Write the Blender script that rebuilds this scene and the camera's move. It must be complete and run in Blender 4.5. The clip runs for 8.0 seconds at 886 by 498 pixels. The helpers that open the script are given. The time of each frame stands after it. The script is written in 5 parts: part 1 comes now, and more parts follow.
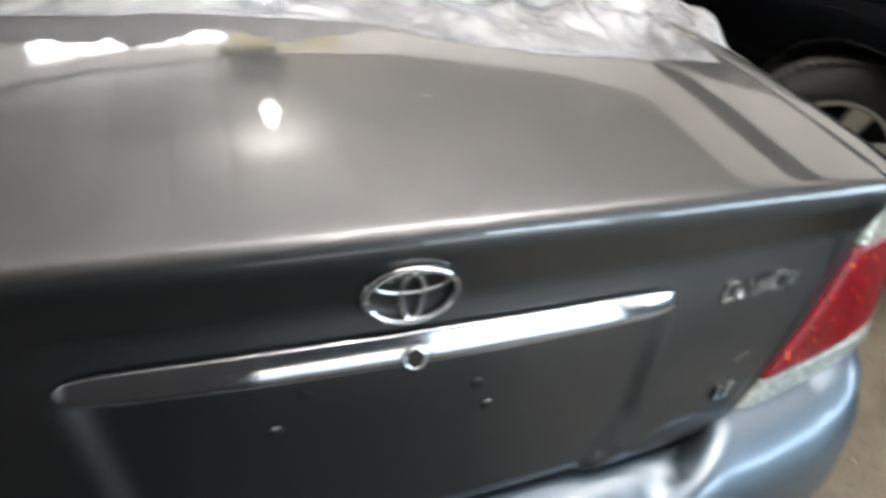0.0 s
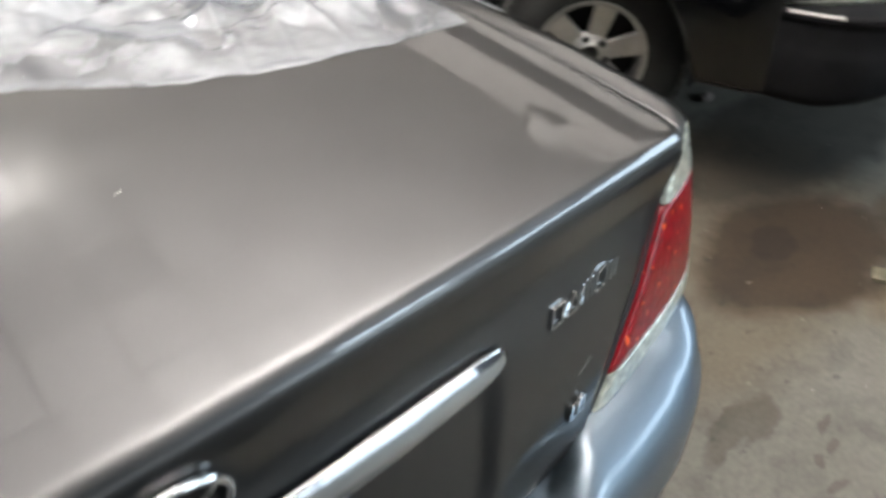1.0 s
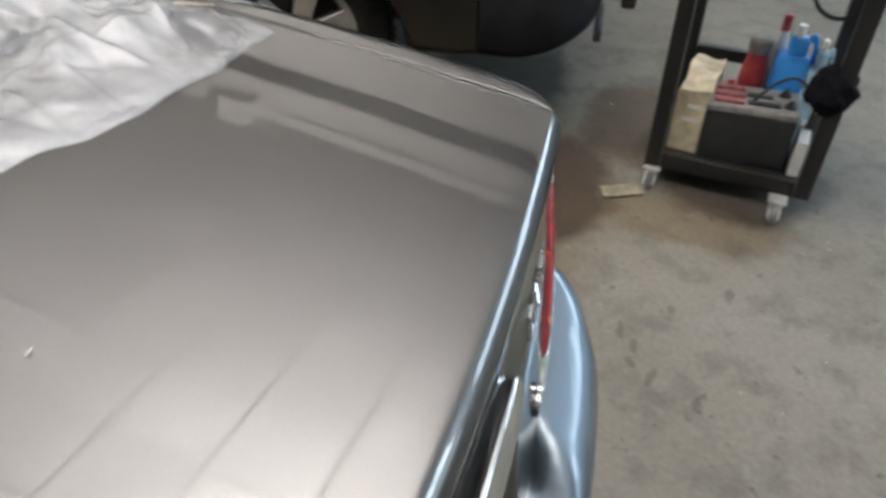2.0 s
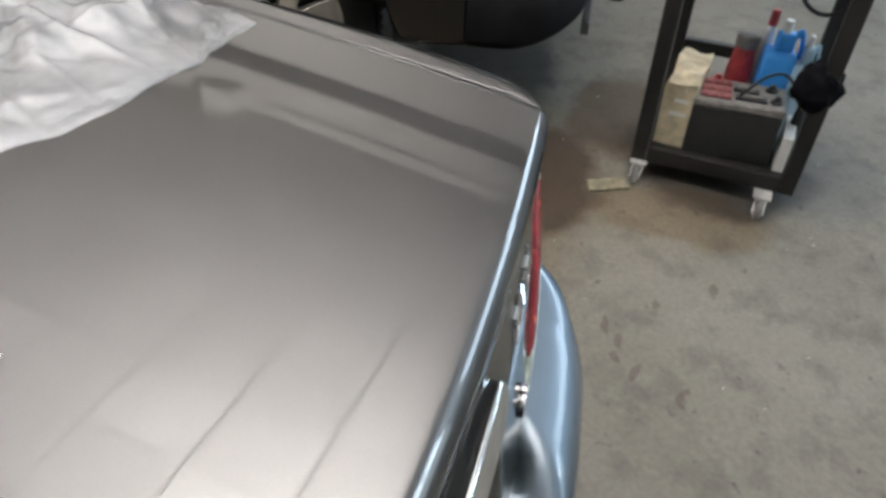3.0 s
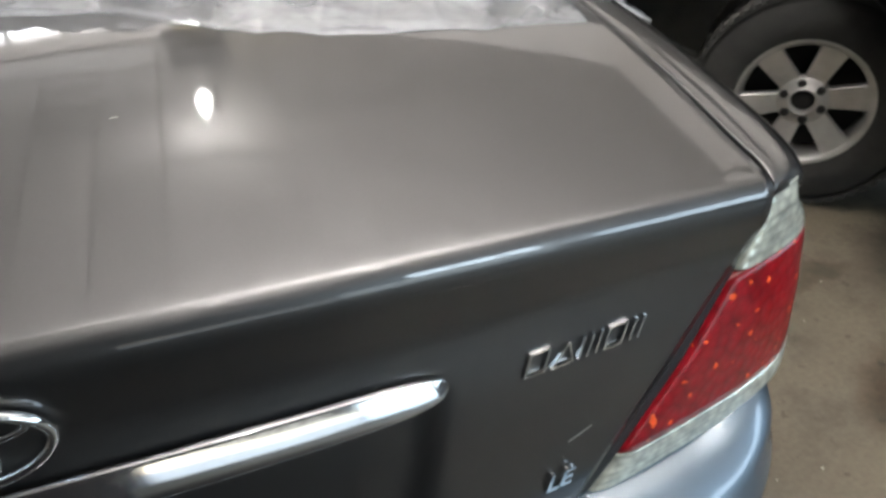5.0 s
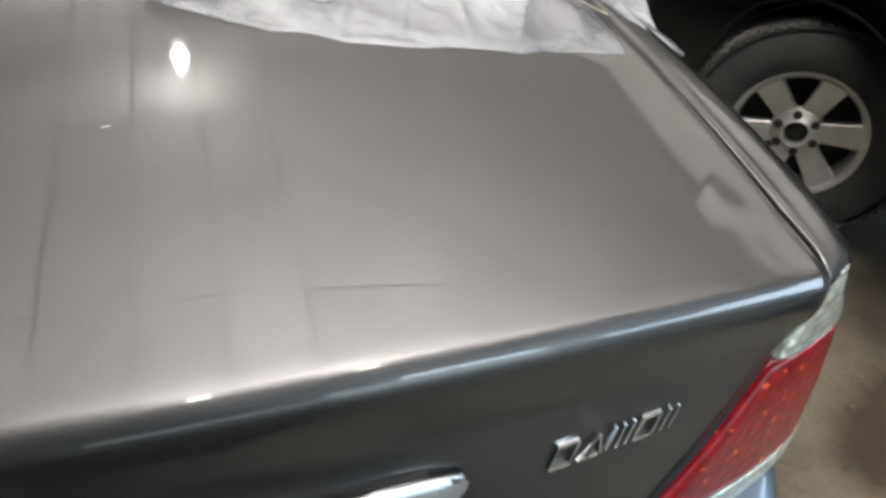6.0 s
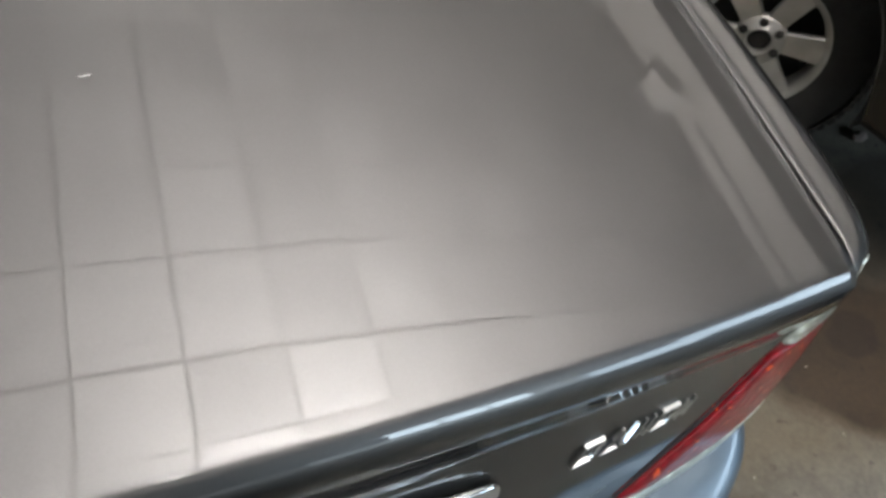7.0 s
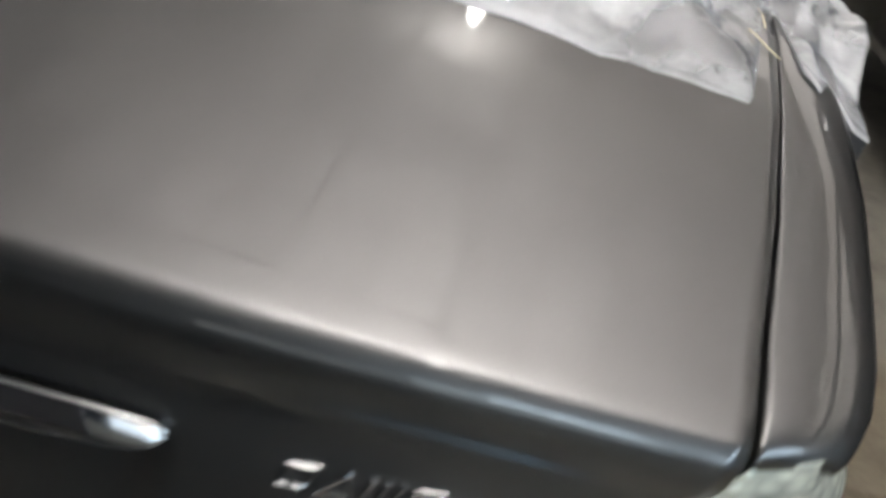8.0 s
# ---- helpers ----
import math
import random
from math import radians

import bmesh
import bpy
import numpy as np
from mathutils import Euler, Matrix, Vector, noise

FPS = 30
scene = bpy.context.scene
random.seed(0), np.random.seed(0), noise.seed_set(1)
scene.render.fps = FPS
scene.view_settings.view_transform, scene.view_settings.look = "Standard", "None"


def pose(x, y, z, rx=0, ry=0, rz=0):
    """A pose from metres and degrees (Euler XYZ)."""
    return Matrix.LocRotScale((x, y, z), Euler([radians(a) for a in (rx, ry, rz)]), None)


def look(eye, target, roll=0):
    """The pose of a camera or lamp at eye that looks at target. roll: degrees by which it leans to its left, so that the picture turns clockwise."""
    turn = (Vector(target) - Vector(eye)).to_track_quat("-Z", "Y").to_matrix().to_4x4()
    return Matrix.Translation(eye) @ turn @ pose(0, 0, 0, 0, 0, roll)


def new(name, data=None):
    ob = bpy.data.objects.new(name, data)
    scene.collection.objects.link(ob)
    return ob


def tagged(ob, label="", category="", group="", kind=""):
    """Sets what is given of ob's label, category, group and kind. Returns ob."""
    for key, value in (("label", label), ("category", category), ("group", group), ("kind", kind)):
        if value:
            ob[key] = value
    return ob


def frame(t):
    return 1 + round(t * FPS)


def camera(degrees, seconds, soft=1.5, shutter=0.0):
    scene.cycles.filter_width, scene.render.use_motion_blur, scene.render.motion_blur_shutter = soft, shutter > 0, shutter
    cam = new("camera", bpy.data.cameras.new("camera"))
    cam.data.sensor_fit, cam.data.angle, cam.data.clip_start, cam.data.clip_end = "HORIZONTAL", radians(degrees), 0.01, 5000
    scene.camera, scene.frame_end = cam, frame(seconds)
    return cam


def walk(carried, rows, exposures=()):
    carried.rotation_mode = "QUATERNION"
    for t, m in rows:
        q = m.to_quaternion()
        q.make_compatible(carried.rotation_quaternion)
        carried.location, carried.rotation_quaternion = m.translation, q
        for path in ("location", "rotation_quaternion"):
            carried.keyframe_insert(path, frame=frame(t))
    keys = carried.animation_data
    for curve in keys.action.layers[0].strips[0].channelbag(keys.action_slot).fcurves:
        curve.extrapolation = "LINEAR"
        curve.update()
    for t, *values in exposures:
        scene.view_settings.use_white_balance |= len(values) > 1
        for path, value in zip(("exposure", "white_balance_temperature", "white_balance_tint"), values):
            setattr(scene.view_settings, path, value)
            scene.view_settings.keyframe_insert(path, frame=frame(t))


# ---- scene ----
cam = camera(64.9, 8.0, 3.3, 0.5)
PATH = [
    (0, (-0.179, -0.582, 1.381), (0.410, 1.026, 0.347), 4.0),
    (0.2, (-0.147, -0.536, 1.366), (0.571, 0.992, 0.293), 1.9),
    (0.5, (-0.095, -0.472, 1.360), (0.726, 0.969, 0.242), 0.8),
    (1, (-0.014, -0.379, 1.416), (0.974, 0.898, 0.235), -3.9),
    (1.5, (-0.052, -0.218, 1.434), (1.320, 0.615, 0.239), -2.0),
    (1.6, (-0.051, -0.187, 1.417), (1.335, 0.603, 0.213), -2.3),
    (1.8, (-0.093, -0.130, 1.442), (1.336, 0.525, 0.206), -2.7),
    (2, (-0.107, -0.093, 1.437), (1.342, 0.459, 0.173), -0.1),
    (2.2, (-0.114, -0.073, 1.424), (1.360, 0.395, 0.154), 2.3),
    (3.5, (-0.033, -0.136, 1.445), (1.311, 0.495, 0.106), -2.3),
    (4, (0.066, -0.260, 1.430), (1.035, 0.983, 0.199), -4.8),
    (4.5, (0.170, -0.373, 1.382), (0.872, 1.107, 0.234), -0.7),
    (4.9, (0.216, -0.416, 1.338), (0.764, 1.143, 0.214), -1.9),
    (5, (0.215, -0.419, 1.344), (0.726, 1.148, 0.211), -1.5),
    (6.3, (0.152, -0.230, 1.375), (0.835, 1.164, 0.113), 10.7),
    (6.5, (0.129, -0.190, 1.385), (0.866, 1.106, 0.051), 13.0),
    (7, (0.131, -0.153, 1.392), (0.905, 0.989, -0.057), 17.7),
    (7.5, (0.308, -0.230, 1.355), (0.664, 1.134, -0.059), 13.6),
    (7.7, (0.380, -0.265, 1.335), (0.612, 1.187, -0.021), 14.6),
    (7.8, (0.425, -0.276, 1.331), (0.555, 1.214, 0.004), 14.2),
    (7.9, (0.468, -0.272, 1.332), (0.479, 1.251, 0.037), 15.8),
    (8, (0.528, -0.243, 1.340), (0.406, 1.276, 0.045), 14.2),
]
walk(cam, [(t, look(e, g, r)) for t, e, g, r in PATH],
     [(0, 0.37), (0.5, 0.31), (1, 0.2), (2, 0.04), (3.5, -0.01), (4, 0.1), (4.5, 0.0), (5, 0.0), (6.5, 0.08), (7, -0.24), (7.5, -0.42), (8, -0.07)])

# ---- camera path is above; world and lights ----
world = bpy.data.worlds.new("sky")
scene.world = world
world.use_nodes = True
wn = world.node_tree
sky = wn.nodes.new("ShaderNodeTexSky")
sky.sky_type = "NISHITA"
sky.sun_disc = False
sky.sun_elevation = radians(38)
sky.sun_rotation = radians(200)
wn.links.new(sky.outputs[0], wn.nodes["Background"].inputs[0])
wn.nodes["Background"].inputs[1].default_value = 0.12

CEIL = 4.0


def area_lamp(name, m, sx, sy, watts, colour):
    d = bpy.data.lights.new(name, "AREA")
    d.shape, d.size, d.size_y, d.energy, d.color = "RECTANGLE", sx, sy, watts, colour
    ob = new(name, d)
    ob.matrix_world = m
    return ob


# lamps: an added floodlight, bare bulbs, and daylight at doors and windows
WARM = (1.0, 0.975, 0.955)
# unseen floodlight hung on a rod, added to make the ceiling glow
FLOOD_AT, FLOOD_AIM = Vector((0.85, -0.65, 2.35)), Vector((1.3, 1.9, 4.0))
FLOOD_M = look(FLOOD_AT, FLOOD_AIM)
ceiling_fill_lamp = area_lamp("ceiling_fill_lamp", FLOOD_M @ Matrix.Translation((0, 0, -0.03)), 0.3, 0.2, 640, WARM)
ceiling_fill_lamp.data.spread = radians(130)
# bare bulbs under the ceiling
BULBS = [(0.22, 4.85), (0.27, -0.9), (1.2, -0.9)]
bulb_data = bpy.data.lights.new("bulb_lamp", "POINT")
bulb_data.energy, bulb_data.color, bulb_data.shadow_soft_size = 38, WARM, 0.06
for bx, by in BULBS:
    new("bulb_lamp", bulb_data).location = (bx, by, CEIL - 0.33)
area_lamp("east_window_daylight", pose(6.15, -3.3, 2.33, 0, 90, 0), 1.42, 5.3, 165, (0.68, 0.85, 1.0))
# rear shutter and door are unseen, added to reflect in chrome, bumper and lip
area_lamp("shutter_reflection_lamp", pose(0.55, -7.12, 0.62, 90, 0, 0), 2.85, 1.2, 12, (0.78, 0.9, 1.0))
area_lamp("door_reflection_lamp", pose(3.97, -7.12, 1.12, 90, 0, 0), 3.9, 2.2, 45, (0.72, 0.88, 1.0))
area_lamp("rear_window_daylight", pose(4.57, -7.12, 3.16, 90, 0, 0), 2.7, 1.36, 170, (0.72, 0.88, 1.0))
# unseen west window, added as fill light on the plastic film
area_lamp("west_fill_light", pose(-7.12, 2.6, 2.2, 0, -90, 0), 2.0, 5.0, 110, (0.95, 0.96, 1.0))
area_lamp("window_daylight", pose(-1.1, 7.05, 3.655, -90, 0, 0), 2.1, 0.33, 32, (0.95, 0.97, 1.0))

# ---- materials ----


def mat(name):
    m = bpy.data.materials.new(name)
    m.use_nodes = True
    nt = m.node_tree
    return m, nt, nt.nodes["Principled BSDF"]


def node(nt, kind, **kw):
    n = nt.nodes.new(kind)
    for k, v in kw.items():
        n.inputs[k].default_value = v
    return n


def coords(nt, scale=(1, 1, 1)):
    c = nt.nodes.new("ShaderNodeTexCoord")
    mp = nt.nodes.new("ShaderNodeMapping")
    mp.inputs["Scale"].default_value = scale
    nt.links.new(c.outputs["Object"], mp.inputs[0])
    return mp.outputs[0]


def noise_ramp(nt, vec, scale, stops, detail=6.0, rough=0.55):
    n = node(nt, "ShaderNodeTexNoise", Scale=scale, Detail=detail, Roughness=rough)
    nt.links.new(vec, n.inputs["Vector"])
    r = nt.nodes.new("ShaderNodeValToRGB")
    e = r.color_ramp.elements
    while len(e) < len(stops):
        e.new(0.5)
    for el, (p, c) in zip(e, stops):
        el.position, el.color = p, (*c, 1)
    nt.links.new(n.outputs["Fac"], r.inputs[0])
    return n, r


def bump(nt, height, bsdf, strength, distance=0.002, slot="Normal"):
    b = node(nt, "ShaderNodeBump", Strength=strength, Distance=distance)
    nt.links.new(height, b.inputs["Height"])
    nt.links.new(b.outputs[0], bsdf.inputs[slot])


def worn(name, colour, rough, metal=0.0, scale=12.0, vary=0.25, bumps=0.15, coat=0.0):
    """A plain surface with two scales of variation in colour and gloss."""
    m, nt, b = mat(name)
    v = coords(nt)
    lo = tuple(c * (1 - vary) for c in colour)
    hi = tuple(min(1, c * (1 + vary * 0.6)) for c in colour)
    _, r = noise_ramp(nt, v, scale, [(0.3, lo), (0.7, hi)])
    nt.links.new(r.outputs[0], b.inputs["Base Color"])
    n2 = node(nt, "ShaderNodeTexNoise", Scale=scale * 14, Detail=4.0)
    nt.links.new(v, n2.inputs["Vector"])
    mr = node(nt, "ShaderNodeMapRange")
    mr.inputs[3].default_value, mr.inputs[4].default_value = max(0.02, rough - 0.08), min(1, rough + 0.1)
    nt.links.new(n2.outputs["Fac"], mr.inputs[0])
    nt.links.new(mr.outputs[0], b.inputs["Roughness"])
    b.inputs["Metallic"].default_value = metal
    b.inputs["Coat Weight"].default_value = coat
    if bumps:
        bump(nt, n2.outputs["Fac"], b, bumps, 0.001)
    return m


def paint(name, colour, flake=0.38, haze=0.0):
    """Metallic car paint: flakes under clear coat with fine dust and swirl marks."""
    m, nt, b = mat(name)
    v = coords(nt)
    fl = node(nt, "ShaderNodeTexVoronoi", Scale=900.0)
    nt.links.new(v, fl.inputs["Vector"])
    r = nt.nodes.new("ShaderNodeValToRGB")
    r.color_ramp.elements[0].color = (*[c * 0.96 for c in colour], 1)
    r.color_ramp.elements[1].color = (*[min(1, c * 1.04) for c in colour], 1)
    nt.links.new(fl.outputs["Color"], r.inputs[0])
    nt.links.new(r.outputs[0], b.inputs["Base Color"])
    b.inputs["Metallic"].default_value = 1.0
    b.inputs["Specular Tint"].default_value = (0.3, 0.3, 0.3, 1)
    b.inputs["Roughness"].default_value = flake
    b.inputs["Coat Weight"].default_value = 1.0
    b.inputs["Coat IOR"].default_value = 1.6
    n1, r1 = noise_ramp(nt, v, 7.0, [(0.35, (0.024 + haze,) * 3), (0.75, (0.055 + haze,) * 3)], 8.0, 0.65)
    nt.links.new(r1.outputs[0], b.inputs["Coat Roughness"])
    n2 = node(nt, "ShaderNodeTexNoise", Scale=5.0, Detail=2.0)
    nt.links.new(v, n2.inputs["Vector"])
    bump(nt, n2.outputs["Fac"], b, 0.06, 0.004, "Coat Normal")
    return m


PAINT = paint("grey_metallic_paint", (0.094, 0.093, 0.093), 0.44)
# bumper copy of the car paint, reflected blue daylight put into its colour
HAZY_DAYLIT_PAINT = paint("hazy_daylit_bumper_paint", (0.17, 0.215, 0.26), 0.5, 0.14)
CHIP = worn("bare_primer_chip", (0.55, 0.54, 0.52), 0.6)
GRIT = worn("dusty_grit", (0.42, 0.40, 0.35), 0.8)
SCRAP_PAPER = worn("dirty_paper", (0.27, 0.23, 0.21), 0.9, 0, 30, 0.3)
SCRAP = worn("dusty_cardboard", (0.21, 0.19, 0.13), 0.9, 0, 30, 0.4)
SCRAPE = worn("bare_scrape", (0.22, 0.22, 0.21), 0.6)
CHROME = worn("chrome", (0.86, 0.87, 0.88), 0.06, 1.0, 9, 0.08, 0.0)
STRIP_CHROME = worn("wavy_chrome", (0.82, 0.83, 0.85), 0.05, 1.0, 9, 0.08, 0.0)
snt = STRIP_CHROME.node_tree
swave = node(snt, "ShaderNodeTexNoise", Scale=20.0, Detail=1.0)
snt.links.new(coords(snt, (0.35, 1, 1)), swave.inputs["Vector"])
bump(snt, swave.outputs["Fac"], snt.nodes["Principled BSDF"], 0.3, 0.003)
BLACK_GAP = worn("black_rubber", (0.012, 0.012, 0.013), 0.7, 0, 20, 0.3)
DARK_PLASTIC = worn("dark_plastic", (0.022, 0.023, 0.025), 0.5, 0, 15, 0.3)
SUV_PAINT = paint("black_metallic_paint", (0.016, 0.017, 0.02), 0.3)
SUV_TRIM = worn("dusty_black_plastic", (0.011, 0.011, 0.012), 0.75, 0, 8, 0.45)
SUV_TRIM.node_tree.nodes["Principled BSDF"].inputs["Specular IOR Level"].default_value = 0.15
TYRE = worn("dusty_tyre_rubber", (0.028, 0.027, 0.025), 0.85, 0, 10, 0.35, 0.3)
ALLOY = worn("dull_alloy", (0.52, 0.51, 0.49), 0.42, 0.75, 10, 0.18, 0.1)
DARK_METAL = worn("dark_brake_metal", (0.03, 0.028, 0.026), 0.6, 0.4, 10, 0.4)
CART_STEEL = worn("black_painted_steel", (0.009, 0.008, 0.0075), 0.5, 0.0, 9, 0.5, 0.2)
ZINC = worn("zinc_castor", (0.6, 0.6, 0.59), 0.4, 0.4, 20, 0.3)
BATTERY_BLACK = worn("battery_black", (0.014, 0.014, 0.015), 0.5, 0, 14, 0.4)
CASTOR_GREY = worn("grey_castor_rubber", (0.16, 0.155, 0.15), 0.6, 0, 20, 0.3)
BATTERY_RED = worn("scuffed_red_plastic", (0.24, 0.075, 0.07), 0.65, 0, 40, 0.6)
BATTERY_GREY = worn("battery_dusty_grey", (0.2, 0.19, 0.18), 0.7, 0, 30, 0.4)
RED_PLASTIC = worn("faded_red_plastic", (0.42, 0.045, 0.05), 0.5, 0, 30, 0.3)
CARD = worn("beige_card", (0.62, 0.54, 0.38), 0.85, 0, 18, 0.35)
WHITE_PLASTIC = worn("white_plastic", (0.75, 0.75, 0.73), 0.4, 0, 14, 0.12)
BLUE_PLASTIC = worn("blue_jug_plastic", (0.05, 0.36, 1.0), 0.35, 0, 8, 0.2)
PALE_BLUE = worn("pale_blue_jug_plastic", (0.45, 0.66, 0.8), 0.3, 0, 8, 0.2)
BOARD = worn("faded_yellow_board", (0.6, 0.54, 0.34), 0.7, 0, 3, 0.15)
YELLOW = worn("yellow_plastic", (0.7, 0.55, 0.03), 0.5, 0, 14, 0.2)
ORANGE = worn("orange_hose", (0.75, 0.2, 0.03), 0.45, 0, 14, 0.2)
CLOTH = worn("black_cloth", (0.005, 0.005, 0.007), 0.95, 0, 25, 0.4, 0.6)
CLOTH.node_tree.nodes["Principled BSDF"].inputs["Specular IOR Level"].default_value = 0.1
WALL = worn("painted_block_wall", (0.78, 0.74, 0.705), 0.75, 0, 1.2, 0.12, 0.2)
GREY_WALL = worn("grey_painted_wall", (0.3, 0.29, 0.28), 0.75, 0, 1.2, 0.15, 0.2)
DARK_WALL = worn("dark_painted_wall", (0.05, 0.052, 0.06), 0.7, 0, 1.5, 0.3, 0.2)
BLOCKER_BLACK = worn("black_reflection_blocker", (0.01, 0.01, 0.013), 0.8, 0, 1.5, 0.3, 0.2)
BEAM = worn("dark_steel_beam", (0.06, 0.057, 0.056), 0.6, 0, 3, 0.3)
JOINT = worn("ceiling_joint", (0.31, 0.30, 0.287), 0.8, 0, 4, 0.2)
TILE = worn("ceiling_tile", (0.55, 0.53, 0.515), 0.9, 0, 2.0, 0.1, 0.3)
# each tile has aged a little differently
tnt = TILE.node_tree
tgeo = tnt.nodes.new("ShaderNodeNewGeometry")
tage = node(tnt, "ShaderNodeMapRange")
tage.inputs[3].default_value, tage.inputs[4].default_value = 0.82, 1.13
tnt.links.new(tgeo.outputs["Random Per Island"], tage.inputs[0])
tmul = tnt.nodes.new("ShaderNodeVectorMath")
tmul.operation = "SCALE"
tb_ = tnt.nodes["Principled BSDF"]
tnt.links.new(tb_.inputs["Base Color"].links[0].from_socket, tmul.inputs[0])
tnt.links.new(tage.outputs[0], tmul.inputs["Scale"])
tnt.links.new(tmul.outputs[0], tb_.inputs["Base Color"])


def floor_material():
    m, nt, b = mat("stained_shaded_concrete")
    v = coords(nt)
    _, base = noise_ramp(nt, v, 0.9, [(0.25, (0.108, 0.100, 0.080)), (0.5, (0.158, 0.148, 0.123)), (0.75, (0.200, 0.190, 0.162))], 10, 0.62)
    _, spots = noise_ramp(nt, v, 6.5, [(0.34, (0.3,) * 3), (0.52, (1,) * 3)], 7, 0.65)
    mul = nt.nodes.new("ShaderNodeMixRGB")
    mul.blend_type = "MULTIPLY"
    mul.inputs[0].default_value = 0.45
    nt.links.new(base.outputs[0], mul.inputs[1])
    nt.links.new(spots.outputs[0], mul.inputs[2])
    fine, fr = noise_ramp(nt, v, 60, [(0.2, (0.75,) * 3), (0.8, (1.15,) * 3)], 6, 0.6)
    mul2 = nt.nodes.new("ShaderNodeMixRGB")
    mul2.blend_type = "MULTIPLY"
    mul2.inputs[0].default_value = 1.0
    nt.links.new(mul.outputs[0], mul2.inputs[1])
    nt.links.new(fr.outputs[0], mul2.inputs[2])
    _, specks = noise_ramp(nt, v, 19, [(0.30, (0.45,) * 3), (0.37, (1,) * 3)], 4, 0.6)
    mul3 = nt.nodes.new("ShaderNodeMixRGB")
    mul3.blend_type = "MULTIPLY"
    mul3.inputs[0].default_value = 0.8
    nt.links.new(mul2.outputs[0], mul3.inputs[1])
    nt.links.new(specks.outputs[0], mul3.inputs[2])
    last = mul3.outputs[0]
    # wet and oily stains, and painted shade: centre, radii, strength
    warp = node(nt, "ShaderNodeTexNoise", Scale=2.6, Detail=7.0, Roughness=0.6)
    nt.links.new(v, warp.inputs["Vector"])
    wsub = nt.nodes.new("ShaderNodeVectorMath")
    wsub.operation = "SUBTRACT"
    wsub.inputs[1].default_value = (0.5, 0.5, 0.5)
    nt.links.new(warp.outputs["Color"], wsub.inputs[0])
    wmul = nt.nodes.new("ShaderNodeVectorMath")
    wmul.operation = "SCALE"
    wmul.inputs["Scale"].default_value = 0.34
    nt.links.new(wsub.outputs[0], wmul.inputs[0])
    wadd = nt.nodes.new("ShaderNodeVectorMath")
    nt.links.new(v, wadd.inputs[0])
    nt.links.new(wmul.outputs[0], wadd.inputs[1])
    total = None
    for cx, cy, rx, ry, tint, amount in STAINS_AND_SHADE:
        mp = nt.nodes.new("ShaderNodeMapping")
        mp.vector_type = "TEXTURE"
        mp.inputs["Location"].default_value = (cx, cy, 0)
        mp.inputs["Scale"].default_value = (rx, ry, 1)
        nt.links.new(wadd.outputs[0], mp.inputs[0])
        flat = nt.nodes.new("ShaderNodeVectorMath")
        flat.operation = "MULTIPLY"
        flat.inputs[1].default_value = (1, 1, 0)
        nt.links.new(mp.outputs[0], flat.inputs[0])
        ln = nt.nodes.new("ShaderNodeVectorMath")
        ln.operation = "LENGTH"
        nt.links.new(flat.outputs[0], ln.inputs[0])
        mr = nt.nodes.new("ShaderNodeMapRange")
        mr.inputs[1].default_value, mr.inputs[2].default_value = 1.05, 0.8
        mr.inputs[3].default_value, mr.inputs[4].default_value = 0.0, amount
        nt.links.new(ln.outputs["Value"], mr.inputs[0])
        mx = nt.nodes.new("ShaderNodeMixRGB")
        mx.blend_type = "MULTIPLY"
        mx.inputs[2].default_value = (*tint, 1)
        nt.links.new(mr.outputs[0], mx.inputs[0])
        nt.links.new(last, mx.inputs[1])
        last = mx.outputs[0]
        if total is None:
            total = mr.outputs[0]
        else:
            ad = nt.nodes.new("ShaderNodeMath")
            ad.operation = "MAXIMUM"
            nt.links.new(total, ad.inputs[0])
            nt.links.new(mr.outputs[0], ad.inputs[1])
            total = ad.outputs[0]
    nt.links.new(last, b.inputs["Base Color"])
    rr = nt.nodes.new("ShaderNodeMapRange")
    rr.inputs[3].default_value, rr.inputs[4].default_value = 0.8, 0.68
    nt.links.new(total, rr.inputs[0])
    nt.links.new(rr.outputs[0], b.inputs["Roughness"])
    bump(nt, fine.outputs["Fac"], b, 0.25, 0.003)
    return m


